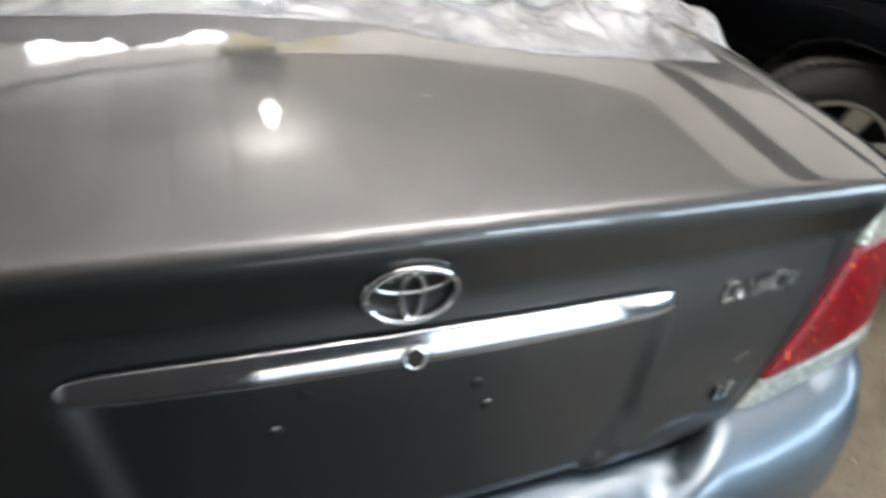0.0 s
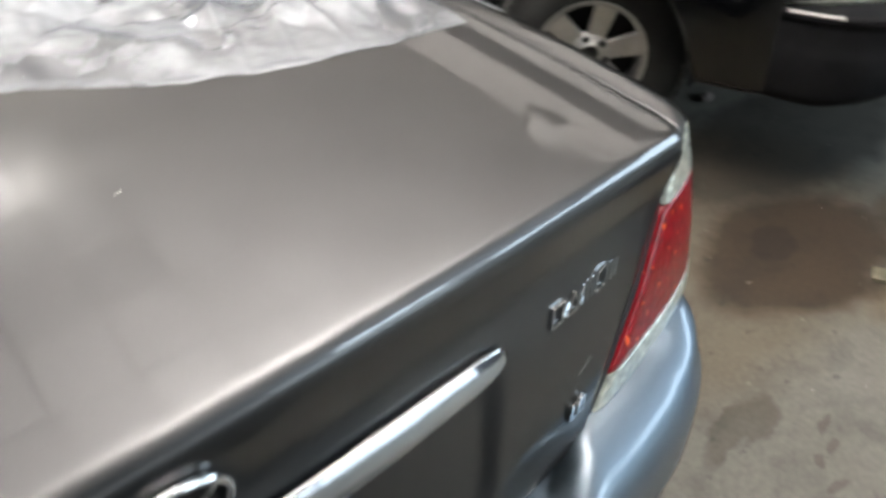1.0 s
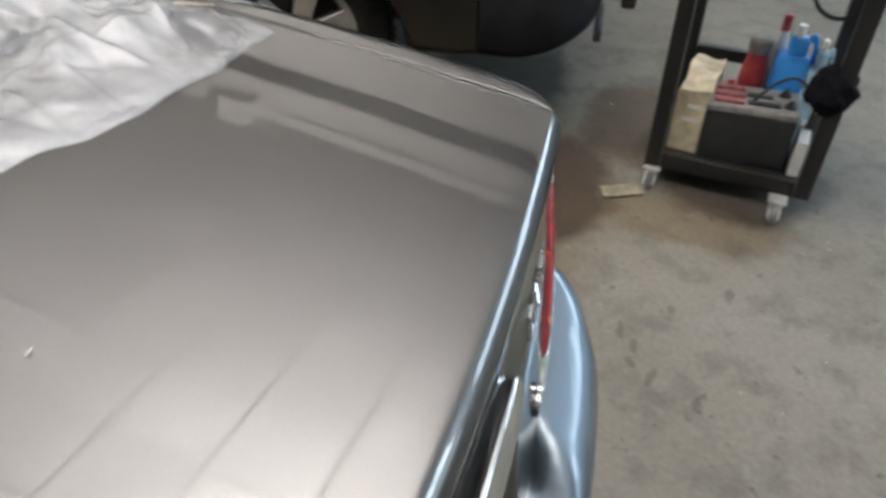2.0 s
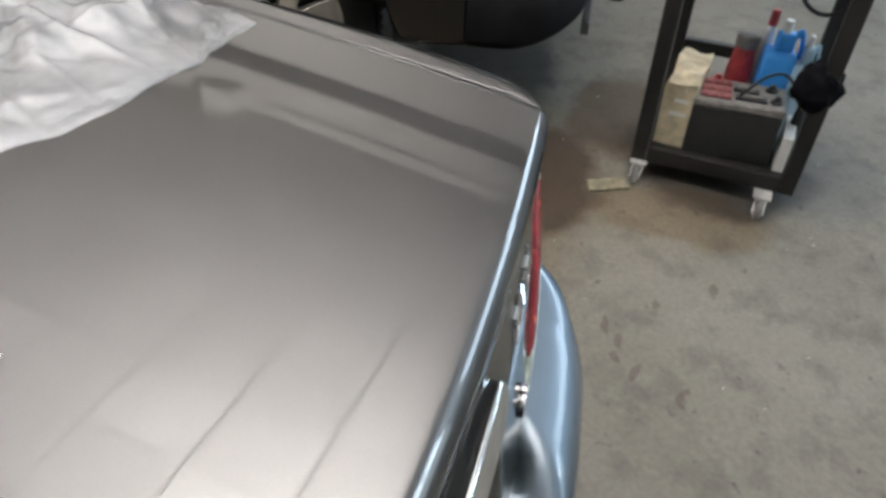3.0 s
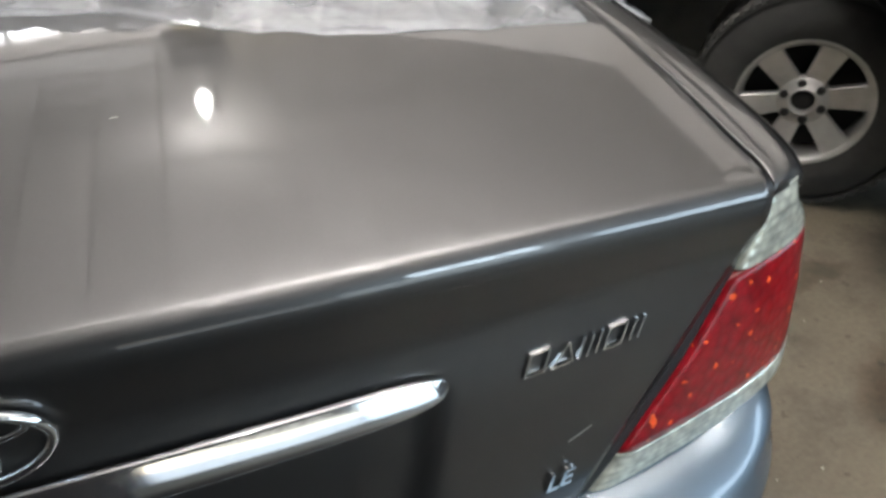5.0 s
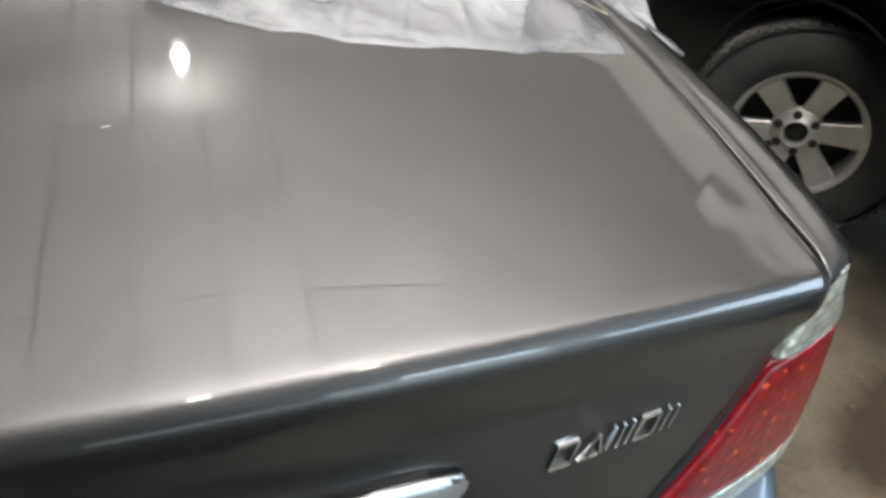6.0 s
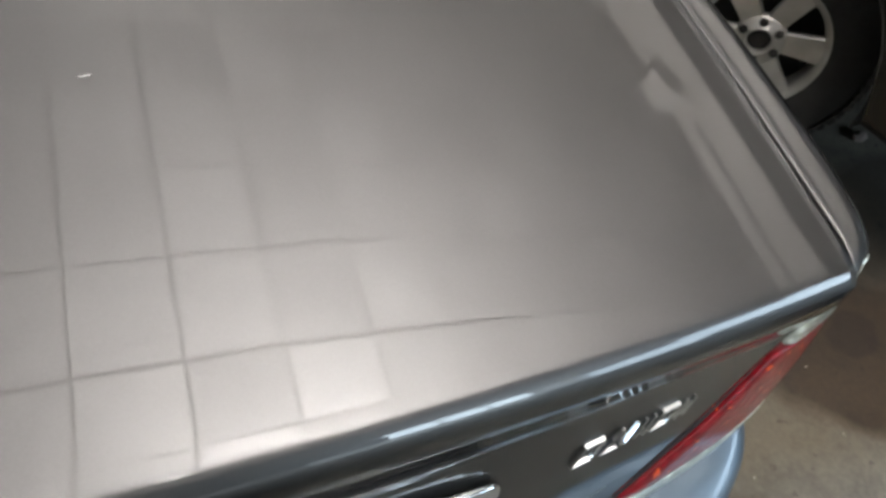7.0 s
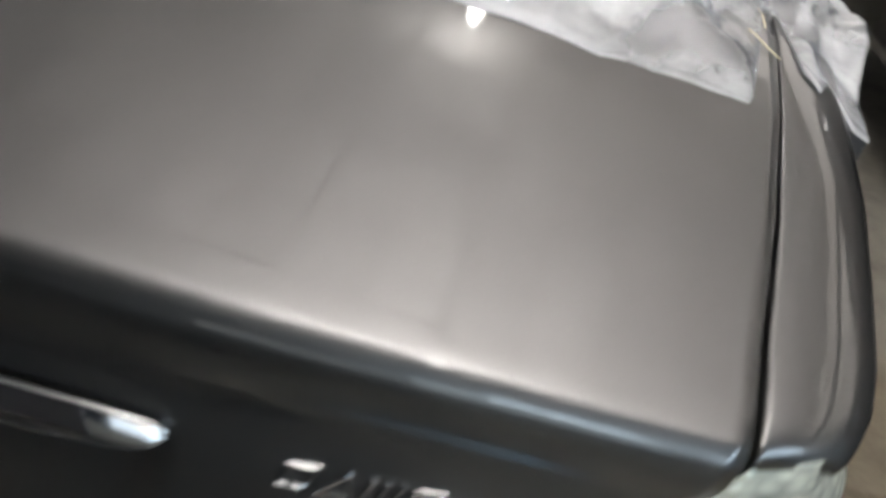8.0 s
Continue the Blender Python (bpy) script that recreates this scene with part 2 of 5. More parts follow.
# stains and painted shade on the floor: x, y, radius x, radius y, tint, strength
# (2.75, 0.78) is wet floor plus painted shade beneath the off-road car
STAINS_AND_SHADE = [(1.75, 0.75, 1.0, 0.75, (0.74, 0.64, 0.5), 0.85), (1.99, 0.34, 0.43, 0.29, (0.30, 0.21, 0.125), 0.95), (1.98, 0.40, 0.12, 0.07, (0.5, 0.45, 0.4), 0.8), (2.62, 0.1, 0.36, 0.24, (0.46, 0.35, 0.22), 0.85), (2.75, 0.78, 0.8, 0.34, (0.3, 0.28, 0.26), 0.85),
          # (2.37, -0.32) is the shade under the trolley, put into the floor colour
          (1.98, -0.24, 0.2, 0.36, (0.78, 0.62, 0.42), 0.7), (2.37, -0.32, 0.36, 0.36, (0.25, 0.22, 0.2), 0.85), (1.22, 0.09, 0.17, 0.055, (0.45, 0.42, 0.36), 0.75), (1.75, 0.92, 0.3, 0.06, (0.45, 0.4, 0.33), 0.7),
          # from (-0.55, -0.95) on: unseen floor painted dark to darken the rear face's reflection
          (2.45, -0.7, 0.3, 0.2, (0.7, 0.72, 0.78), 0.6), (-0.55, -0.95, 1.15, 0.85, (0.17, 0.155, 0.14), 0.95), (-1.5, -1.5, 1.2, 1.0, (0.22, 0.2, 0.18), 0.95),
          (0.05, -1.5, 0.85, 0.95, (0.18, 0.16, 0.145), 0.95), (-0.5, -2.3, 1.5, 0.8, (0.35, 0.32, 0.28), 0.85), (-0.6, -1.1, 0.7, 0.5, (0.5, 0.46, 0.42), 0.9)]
# scuffs from tyres and dragged tools
SCUFF = (0.5, 0.46, 0.41)
STAINS_AND_SHADE += [(x, y, rx, ry, SCUFF, 0.7) for x, y, rx, ry in ((1.41, -0.05, 0.035, 0.014), (1.37, -0.10, 0.03, 0.018), (1.30, -0.09, 0.018, 0.03), (1.27, -0.16, 0.035, 0.016), (1.52, -0.22, 0.035, 0.012), (1.64, -0.33, 0.035, 0.01), (1.2, -0.3, 0.03, 0.015))]
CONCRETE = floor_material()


def film_material(name, lo, mid, hi):
    m, nt, b = mat(name)
    v = coords(nt)
    b.inputs["Base Color"].default_value = (0.8, 0.82, 0.84, 1)
    b.inputs["Roughness"].default_value = 0.09
    b.inputs["IOR"].default_value = 1.6
    b.inputs["Specular IOR Level"].default_value = 0.9
    # cloudy where several layers lie together, clear elsewhere
    n, r = noise_ramp(nt, v, 4.5, [(0.36, (lo,) * 3), (0.5, (mid,) * 3), (0.64, (hi,) * 3)], 5, 0.6)
    n.inputs["Distortion"].default_value = 0.3
    # a single layer along the edge, more layers further up
    sep = nt.nodes.new("ShaderNodeSeparateXYZ")
    nt.links.new(v, sep.inputs[0])
    layers = node(nt, "ShaderNodeMapRange")
    for k, val in enumerate((0.5, 0.9, 0.68, 1.0)):
        layers.inputs[k + 1].default_value = val
    nt.links.new(sep.outputs["Y"], layers.inputs[0])
    cloudy = nt.nodes.new("ShaderNodeMath")
    cloudy.operation = "MULTIPLY"
    nt.links.new(r.outputs[0], cloudy.inputs[0])
    nt.links.new(layers.outputs[0], cloudy.inputs[1])
    tr = nt.nodes.new("ShaderNodeBsdfTransparent")
    tr.inputs[0].default_value = (0.93, 0.94, 0.96, 1)
    tl = nt.nodes.new("ShaderNodeBsdfTranslucent")
    tl.inputs[0].default_value = (0.85, 0.86, 0.87, 1)
    gl = nt.nodes.new("ShaderNodeBsdfGlossy")
    gl.inputs["Roughness"].default_value = 0.08
    gl.inputs["Color"].default_value = (0.92, 0.95, 1.0, 1)
    m1 = nt.nodes.new("ShaderNodeMixShader")
    m1.inputs[0].default_value = 0.45
    nt.links.new(b.outputs[0], m1.inputs[1])
    nt.links.new(tl.outputs[0], m1.inputs[2])
    m2 = nt.nodes.new("ShaderNodeMixShader")
    nt.links.new(cloudy.outputs[0], m2.inputs[0])
    nt.links.new(tr.outputs[0], m2.inputs[1])
    nt.links.new(m1.outputs[0], m2.inputs[2])
    fr = nt.nodes.new("ShaderNodeFresnel")
    fr.inputs[0].default_value = 1.8
    m3 = nt.nodes.new("ShaderNodeMixShader")
    sheen = nt.nodes.new("ShaderNodeMath")
    sheen.operation = "MULTIPLY_ADD"
    sheen.inputs[1].default_value, sheen.inputs[2].default_value = 0.8, 0.06
    nt.links.new(fr.outputs[0], sheen.inputs[0])
    nt.links.new(sheen.outputs[0], m3.inputs[0])
    nt.links.new(m2.outputs[0], m3.inputs[1])
    nt.links.new(gl.outputs[0], m3.inputs[2])
    nt.links.new(m3.outputs[0], nt.nodes["Material Output"].inputs[0])
    n2 = node(nt, "ShaderNodeTexVoronoi", Scale=9.0)
    n2.feature = "F2"
    wob = node(nt, "ShaderNodeTexNoise", Scale=7.0, Detail=3.0)
    nt.links.new(v, wob.inputs["Vector"])
    wmix = nt.nodes.new("ShaderNodeMixRGB")
    wmix.inputs[0].default_value = 0.12
    nt.links.new(v, wmix.inputs[1])
    nt.links.new(wob.outputs["Color"], wmix.inputs[2])
    nt.links.new(wmix.outputs[0], n2.inputs["Vector"])
    bp = node(nt, "ShaderNodeBump", Strength=0.35, Distance=0.012)
    nt.links.new(n2.outputs["Distance"], bp.inputs["Height"])
    nt.links.new(bp.outputs[0], b.inputs["Normal"])
    nt.links.new(bp.outputs[0], gl.inputs["Normal"])
    return m


FILM = film_material("clear_plastic_film", 0.18, 0.68, 0.97)
FILM_HEM = film_material("doubled_plastic_film", 0.35, 0.6, 0.88)


def lens_material(name, colour, rough=0.08, relief=0.3):
    m, nt, b = mat(name)
    v = coords(nt)
    w = node(nt, "ShaderNodeTexVoronoi", Scale=70.0)
    nt.links.new(v, w.inputs["Vector"])
    r = nt.nodes.new("ShaderNodeValToRGB")
    r.color_ramp.elements[0].color = (*[min(1, c * 1.5) for c in colour], 1)
    r.color_ramp.elements[1].color = (*[c * 0.6 for c in colour], 1)
    nt.links.new(w.outputs["Distance"], r.inputs[0])
    nt.links.new(r.outputs[0], b.inputs["Base Color"])
    b.inputs["Roughness"].default_value = 0.3
    b.inputs["Coat Weight"].default_value = 1.0
    b.inputs["Coat Roughness"].default_value = rough
    b.inputs["Specular IOR Level"].default_value = 0.2
    bump(nt, w.outputs["Distance"], b, relief, 0.003)
    return m


RED_LENS = lens_material("red_lens", (0.27, 0.003, 0.01), 0.04)
RED_LENS.node_tree.nodes["Principled BSDF"].inputs["Coat Weight"].default_value = 0.6
# a few random orange cells: sparkling glints painted into the lens colour
rnt = RED_LENS.node_tree
cells = node(rnt, "ShaderNodeTexVoronoi", Scale=150.0)
rnt.links.new(coords(rnt), cells.inputs["Vector"])
pick = rnt.nodes.new("ShaderNodeSeparateColor")
rnt.links.new(cells.outputs["Color"], pick.inputs[0])
lit = rnt.nodes.new("ShaderNodeMath")
lit.operation = "GREATER_THAN"
lit.inputs[1].default_value = 0.97
rnt.links.new(pick.outputs[0], lit.inputs[0])
rmix = rnt.nodes.new("ShaderNodeMixRGB")
rmix.inputs[2].default_value = (0.95, 0.12, 0.03, 1)
rb_ = rnt.nodes["Principled BSDF"]
rnt.links.new(lit.outputs[0], rmix.inputs[0])
rnt.links.new(rb_.inputs["Base Color"].links[0].from_socket, rmix.inputs[1])
rnt.links.new(rmix.outputs[0], rb_.inputs["Base Color"])
CLEAR_LENS = lens_material("clear_lens", (0.62, 0.64, 0.55), 0.06, 0.07)
CLEAR_LENS.node_tree.nodes["Principled BSDF"].inputs["Metallic"].default_value = 0.45
GLASS, gnt, gb = mat("tinted_glass")
gb.inputs["Base Color"].default_value = (0.03, 0.04, 0.04, 1)
gb.inputs["Roughness"].default_value = 0.03
gb.inputs["Specular IOR Level"].default_value = 0.6


def glow(name, colour, strength):
    m, nt, b = mat(name)
    b.inputs["Base Color"].default_value = (0.9, 0.9, 0.88, 1)
    b.inputs["Emission Color"].default_value = (*colour, 1)
    b.inputs["Emission Strength"].default_value = strength
    return m


TUBE_GLOW = glow("lit_diffuser", WARM, 4.0)
BULB_GLOW = glow("lit_bulb", (1, 0.96, 0.9), 45.0)

# ---- mesh helpers ----


def part(name, bm, material, parent, label="", smooth=False):
    me = bpy.data.meshes.new(name)
    bmesh.ops.recalc_face_normals(bm, faces=bm.faces)
    bm.to_mesh(me)
    bm.free()
    me.materials.append(material)
    if smooth:
        me.shade_smooth()
    ob = new(name, me)
    if parent:
        ob.parent = parent
    if label:
        ob["label"] = label
    return ob


def grid(name, fn, nu, nv, material, parent=None, label="", thick=0.0, offset=-1.0):
    """A sheet fn(u, v) for u, v in 0..1."""
    verts = [fn(i / nu, j / nv) for j in range(nv + 1) for i in range(nu + 1)]
    faces = [(j * (nu + 1) + i, j * (nu + 1) + i + 1, (j + 1) * (nu + 1) + i + 1, (j + 1) * (nu + 1) + i) for j in range(nv) for i in range(nu)]
    me = bpy.data.meshes.new(name)
    me.from_pydata([tuple(v) for v in verts], [], faces)
    me.materials.append(material)
    me.shade_smooth()
    ob = new(name, me)
    if thick:
        s = ob.modifiers.new("thickness", "SOLIDIFY")
        s.thickness, s.offset = thick, offset
    if parent:
        ob.parent = parent
    if label:
        ob["label"] = label
    return ob


def box(bm, lo, hi, bev=0.0, segs=2):
    r = bmesh.ops.create_cube(bm, size=1)
    c = [(a + b) / 2 for a, b in zip(lo, hi)]
    d = [b - a for a, b in zip(lo, hi)]
    bmesh.ops.transform(bm, matrix=Matrix.Translation(c) @ Matrix.Diagonal((*d, 1)), verts=r["verts"])
    if bev:
        es = list({e for v in r["verts"] for e in v.link_edges})
        bmesh.ops.bevel(bm, geom=es, offset=bev, segments=segs, profile=0.5, affect="EDGES")


def rod(bm, a, b, r1, r2=None, seg=14):
    a, b = Vector(a), Vector(b)
    m = Matrix.Translation((a + b) / 2) @ (b - a).to_track_quat("Z", "Y").to_matrix().to_4x4()
    bmesh.ops.create_cone(bm, cap_ends=True, segments=seg, radius1=r1, radius2=r1 if r2 is None else r2, depth=(b - a).length, matrix=m)


def lathe(bm, prof, seg=40, m=Matrix()):
    """Turn a profile of (radius, height) round z."""
    rings = []
    for r, h in prof:
        rings.append([bm.verts.new(m @ Vector((r * math.cos(2 * math.pi * k / seg), r * math.sin(2 * math.pi * k / seg), h))) for k in range(seg)])
    for a, b in zip(rings, rings[1:]):
        for k in range(seg):
            bm.faces.new((a[k], a[(k + 1) % seg], b[(k + 1) % seg], b[k]))
    return rings


def tube(bm, pts, r, seg=10, closed=False):
    pts = [Vector(p) for p in pts]
    n = len(pts)
    rings = []
    for i, p in enumerate(pts):
        a = pts[(i - 1) % n] if closed or i else p
        b = pts[(i + 1) % n] if closed or i < n - 1 else p
        q = (b - a).to_track_quat("Z", "Y").to_matrix()
        rings.append([bm.verts.new(p + q @ Vector((r * math.cos(2 * math.pi * k / seg), r * math.sin(2 * math.pi * k / seg), 0))) for k in range(seg)])
    pairs = list(zip(rings, rings[1:])) + ([(rings[-1], rings[0])] if closed else [])
    for a, b in pairs:
        best = min(range(seg), key=lambda s: sum((a[k].co - b[(k + s) % seg].co).length for k in range(0, seg, 2)))
        for k in range(seg):
            bm.faces.new((a[k], a[(k + 1) % seg], b[(k + 1 + best) % seg], b[(k + best) % seg]))


def curve(pts, n=40):
    """Catmull-Rom through the points."""
    pts = [Vector(p) for p in pts]
    out = []
    for i in range(len(pts) - 1):
        p0, p1, p2, p3 = pts[max(i - 1, 0)], pts[i], pts[i + 1], pts[min(i + 2, len(pts) - 1)]
        for k in range(n // (len(pts) - 1)):
            t = k / (n // (len(pts) - 1))
            out.append(0.5 * (2 * p1 + (p2 - p0) * t + (2 * p0 - 5 * p1 + 4 * p2 - p3) * t * t + (3 * p1 - p0 - 3 * p2 + p3) * t ** 3))
    out.append(pts[-1])
    return out


def lerp(x, pts):
    return float(np.interp(x, [p[0] for p in pts], [p[1] for p in pts]))


def along(prof, t):
    """A smooth curve through a profile of (a, b) pairs, t in 0..1."""
    k = t * (len(prof) - 1)
    i = min(int(k), len(prof) - 2)
    f = k - i
    p0, p1, p2, p3 = prof[max(i - 1, 0)], prof[i], prof[i + 1], prof[min(i + 2, len(prof) - 1)]
    return tuple(0.5 * (2 * b + (c - a) * f + (2 * a - 5 * b + 4 * c - d) * f * f + (3 * b - a - 3 * c + d) * f ** 3) for a, b, c, d in zip(p0, p1, p2, p3))


def smooth(a, b, x):
    t = min(1, max(0, (x - a) / (b - a)))
    return t * t * (3 - 2 * t)


def thing(name, label, category, group="", kind="", m=None):
    ob = new(name)
    ob.empty_display_size = 0.1
    if m is not None:
        ob.matrix_world = m
    return tagged(ob, label, category, group, kind)


# ---- the room ----
X0, X1, Y0, Y1 = -7.0, 6.0, -7.0, 6.9


def wall(name, a, b, openings=(), thick=0.2, material=None):
    """A wall from a to b (plan points), with openings (start, end, bottom, top) along it."""
    a, b = Vector((*a, 0)), Vector((*b, 0))
    d = (b - a).normalized()
    length = (b - a).length
    bm = bmesh.new()
    spans = []
    s = 0.0
    for s0, s1, z0, z1 in sorted(openings):
        spans.append((s, s0, 0, CEIL))
        if z0 > 0:
            spans.append((s0, s1, 0, z0))
        spans.append((s0, s1, z1, CEIL))
        s = s1
    spans.append((s, length, 0, CEIL))
    turn = Matrix.Translation(a) @ Matrix.Rotation(math.atan2(d.y, d.x), 4, "Z")
    for s0, s1, z0, z1 in spans:
        n0 = len(bm.verts)
        box(bm, (s0, -thick, z0), (s1, 0, z1))
        bm.verts.ensure_lookup_table()
        bmesh.ops.transform(bm, matrix=turn, verts=bm.verts[n0:])
    ob = part(name, bm, material or WALL, None)
    return tagged(ob, "painted concrete block workshop wall", "wall", kind="structure")


# south wall is out of view, coloured dark so the rear face reflects darkness
wall("wall_south", (X0, Y0), (X1, Y0), [(6.1, 9.0, 0, 1.25), (9.0, 12.95, 0, 3.86)], material=DARK_WALL)
wall("wall_east", (X1, Y0), (X1, Y1), [(1.0, 6.4, 1.6, 3.06)])
wall("wall_north", (X1, Y1), (X0, Y1), [(6.0, 8.2, 3.48, 3.83)])
# unseen black partition, added to darken what chrome strip and rear face reflect
tagged(wall("reflection_blocker", (-2.9, -2.2), (-0.3, -2.2), thick=0.1, material=BLOCKER_BLACK), "unseen black partition added to darken reflections in the saloon car", "wall", kind="structure")
wall("wall_west", (X0, Y1), (X0, Y0), [(1.9, 7.1, 1.15, 3.25)], material=GREY_WALL)


def ground_fn(u, v):
    a, b = 2 * u - 1, 2 * v - 1
    return (120 * a * abs(a) ** 1.5, 120 * b * abs(b) ** 1.5, 0)


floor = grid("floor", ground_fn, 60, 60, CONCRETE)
tagged(floor, "stained grey concrete workshop floor with wet brown patches and painted shade", "floor", kind="structure")

# dropped ceiling of square tiles between flat joints, one mesh
bm = bmesh.new()
TX, TY = 0.55, 0.62
ox, oy = 0.36 - 30 * TX, 1.93 - 30 * TY
for i in range(60):
    for j in range(60):
        x, y = ox + i * TX, oy + j * TY
        if x + TX < X0 or x > X1 or y + TY < Y0 or y > Y1:
            continue
        box(bm, (max(x + 0.013, X0), max(y + 0.019, Y0), CEIL), (min(x + TX - 0.013, X1), min(y + TY - 0.019, Y1), CEIL + 0.02))
n0 = len(bm.faces)
box(bm, (X0, Y0, CEIL + 0.02), (X1, Y1, CEIL + 0.05))
bm.faces.ensure_lookup_table()
for fc in bm.faces[n0:]:
    fc.material_index = 1
ceiling = part("ceiling", bm, TILE, None)
ceiling.data.materials.append(JOINT)
tagged(ceiling, "dropped ceiling of oblong off-white tiles", "ceiling", kind="structure")

# dark dado under the east windows
bm = bmesh.new()
box(bm, (X1 - 0.04, Y0 + 0.01, 0.001), (X1 - 0.003, Y1 - 0.01, 1.59), 0.004)
tagged(part("wall_dado", bm, DARK_WALL, None), "dark painted dado along the workshop wall", "wall panel", kind="structure")
# dark beam along the east wall
bm = bmesh.new()
box(bm, (X1 - 0.12, Y0 + 0.01, 3.08), (X1 - 0.004, Y1 - 0.01, 3.33), 0.01)
tagged(part("wall_beam", bm, BEAM, None), "dark steel beam along the workshop wall", "beam", kind="structure")
# a thin conduit above it
bm = bmesh.new()
rod(bm, (X1 - 0.03, Y0 + 0.02, 3.79), (X1 - 0.03, 3.3, 3.79), 0.022)
tagged(part("conduit", bm, GREY_WALL, None), "thin grey conduit along the workshop wall", "pipe", kind="structure")


flood = thing("floodlight", "unseen yellow floodlight on a rod, added to light the ceiling", "floodlight", m=pose(FLOOD_AT.x, FLOOD_AT.y, 0))
head = FLOOD_M.copy()
head.translation = (0, 0, FLOOD_AT.z)
bm = bmesh.new()
box(bm, (-0.17, -0.12, -0.012), (0.17, 0.12, 0.06), 0.012)
for k in range(7):
    box(bm, (-0.15 + 0.048 * k, -0.1, 0.0605), (-0.14 + 0.048 * k, 0.1, 0.085), 0.002)
bmesh.ops.transform(bm, matrix=head, verts=bm.verts)
part("lamp_head", bm, YELLOW, flood, "yellow lamp housing with cooling fins")
bm = bmesh.new()
box(bm, (-0.155, -0.105, -0.022), (0.155, 0.105, -0.013), 0.003)
bmesh.ops.transform(bm, matrix=head, verts=bm.verts)
part("lamp_glass", bm, TUBE_GLOW, flood, "glowing front glass")
bm = bmesh.new()
rod(bm, (0, -0.05, FLOOD_AT.z), (0, -0.05, CEIL - 0.02), 0.01)
lathe(bm, [(0.001, CEIL - 0.02), (0.045, CEIL - 0.02), (0.045, CEIL - 0.002), (0.001, CEIL - 0.002)], 24, Matrix.Translation((0, -0.05, 0)))
part("hanger_rod", bm, DARK_METAL, flood)

hung_box = thing("ceiling_speaker", "small dark box hung under the ceiling", "box", m=pose(0.25, 6.25, CEIL))
bm = bmesh.new()
box(bm, (-0.3, -0.12, -0.22), (0.3, 0.12, -0.03), 0.02)
part("case", bm, BEAM, hung_box)
bm = bmesh.new()
rod(bm, (0, 0, -0.04), (0, 0, -0.002), 0.02)
part("mount", bm, BEAM, hung_box)

win = thing("window_1", "high white window in the workshop wall", "window", kind="structure")
WX0, WX1 = X1 - 8.2, X1 - 6.0
for k in range(5):
    bm = bmesh.new()
    x = WX0 + (WX1 - WX0) * k / 4
    x = min(max(x, WX0 + 0.025), WX1 - 0.025)
    box(bm, (x - 0.024, Y1 + 0.02, 3.482), (x + 0.024, Y1 + 0.08, 3.828), 0.004)
    part("mullion", bm, WHITE_PLASTIC, win)
# mullions of the added west fill window
win = thing("window_2", "unseen wide window with white mullions, added for fill light", "window", kind="structure")
for k in range(6):
    bm = bmesh.new()
    y = min(max(Y1 - 7.1 + 5.2 * k / 5, Y1 - 7.1 + 0.03), Y1 - 1.9 - 0.03)
    box(bm, (X0 - 0.09, y - 0.028, 1.152), (X0 - 0.03, y + 0.028, 3.248), 0.004)
    part("mullion", bm, WHITE_PLASTIC, win)
win = thing("window_3", "white window over the open rear door", "window", kind="structure")
for k in range(4):
    bm = bmesh.new()
    x = 3.25 + 2.66 * k / 3
    box(bm, (x - 0.024, Y0 - 0.08, 2.4405), (x + 0.024, Y0 - 0.02, 3.855), 0.004)
    part("mullion", bm, WHITE_PLASTIC, win)
bm = bmesh.new()
box(bm, (2.004, Y0 - 0.19, 2.26), (5.94, Y0 - 0.01, 2.44), 0.006)
part("transom", bm, DARK_WALL, win)
bm = bmesh.new()
box(bm, (2.004, Y0 - 0.19, 2.4405), (3.22, Y0 - 0.01, 3.856), 0.006)
part("blank_panel", bm, DARK_WALL, win)
door = thing("door_1", "unseen half-raised dark rear shutter, added for reflections", "door", kind="structure")
for k in range(4):
    bm = bmesh.new()
    box(bm, (-0.9, Y0 - 0.12, 1.255 + 0.1 * k), (1.95, Y0 - 0.06, 1.35 + 0.1 * k), 0.01)
    part("slat", bm, DARK_WALL, door)
bm = bmesh.new()
box(bm, (0.03, Y1 - 0.02, 3.5), (1.3, Y1 - 0.003, 3.93), 0.004)
tagged(part("wall_sign", bm, BOARD, None), "plain yellow board high on the wall", "board")

for bx, by in BULBS:
    bulb = thing("hanging_bulb", "lit bare bulb in a white holder under the ceiling", "lamp", "ceiling bulbs", m=pose(bx, by, CEIL))
    bm = bmesh.new()
    lathe(bm, [(0.001, -0.002), (0.045, -0.002), (0.045, -0.02), (0.026, -0.026), (0.024, -0.1), (0.024, -0.18), (0.001, -0.18)], 32)
    part("holder", bm, WHITE_PLASTIC, bulb, "white lamp holder", smooth=True)
    bm = bmesh.new()
    lathe(bm, [(0.022, -0.181), (0.035, -0.20), (0.050, -0.24), (0.056, -0.31), (0.050, -0.37), (0.028, -0.41), (0.001, -0.425)], 20)
    part("glass_bulb", bm, BULB_GLOW, bulb, smooth=True).visible_shadow = False

heater = thing("unit_heater", "pale box heater fixed high on the workshop wall", "heater", m=pose(X1, 3.72, CEIL))
bm = bmesh.new()
box(bm, (-0.45, -0.17, -0.36), (-0.004, 0.17, -0.004), 0.02)
part("case", bm, WALL, heater)
for k in range(4):
    bm = bmesh.new()
    box(bm, (-0.4 + k * 0.09, -0.13, -0.372), (-0.36 + k * 0.09, 0.13, -0.361), 0.003)
    part("louvre", bm, GREY_WALL, heater)

# ---- the saloon car ----
# x to the car's right, y forwards, rear face near y = 0
car = thing("saloon_car", "dark grey metallic saloon car with its rear window under plastic film", "car")


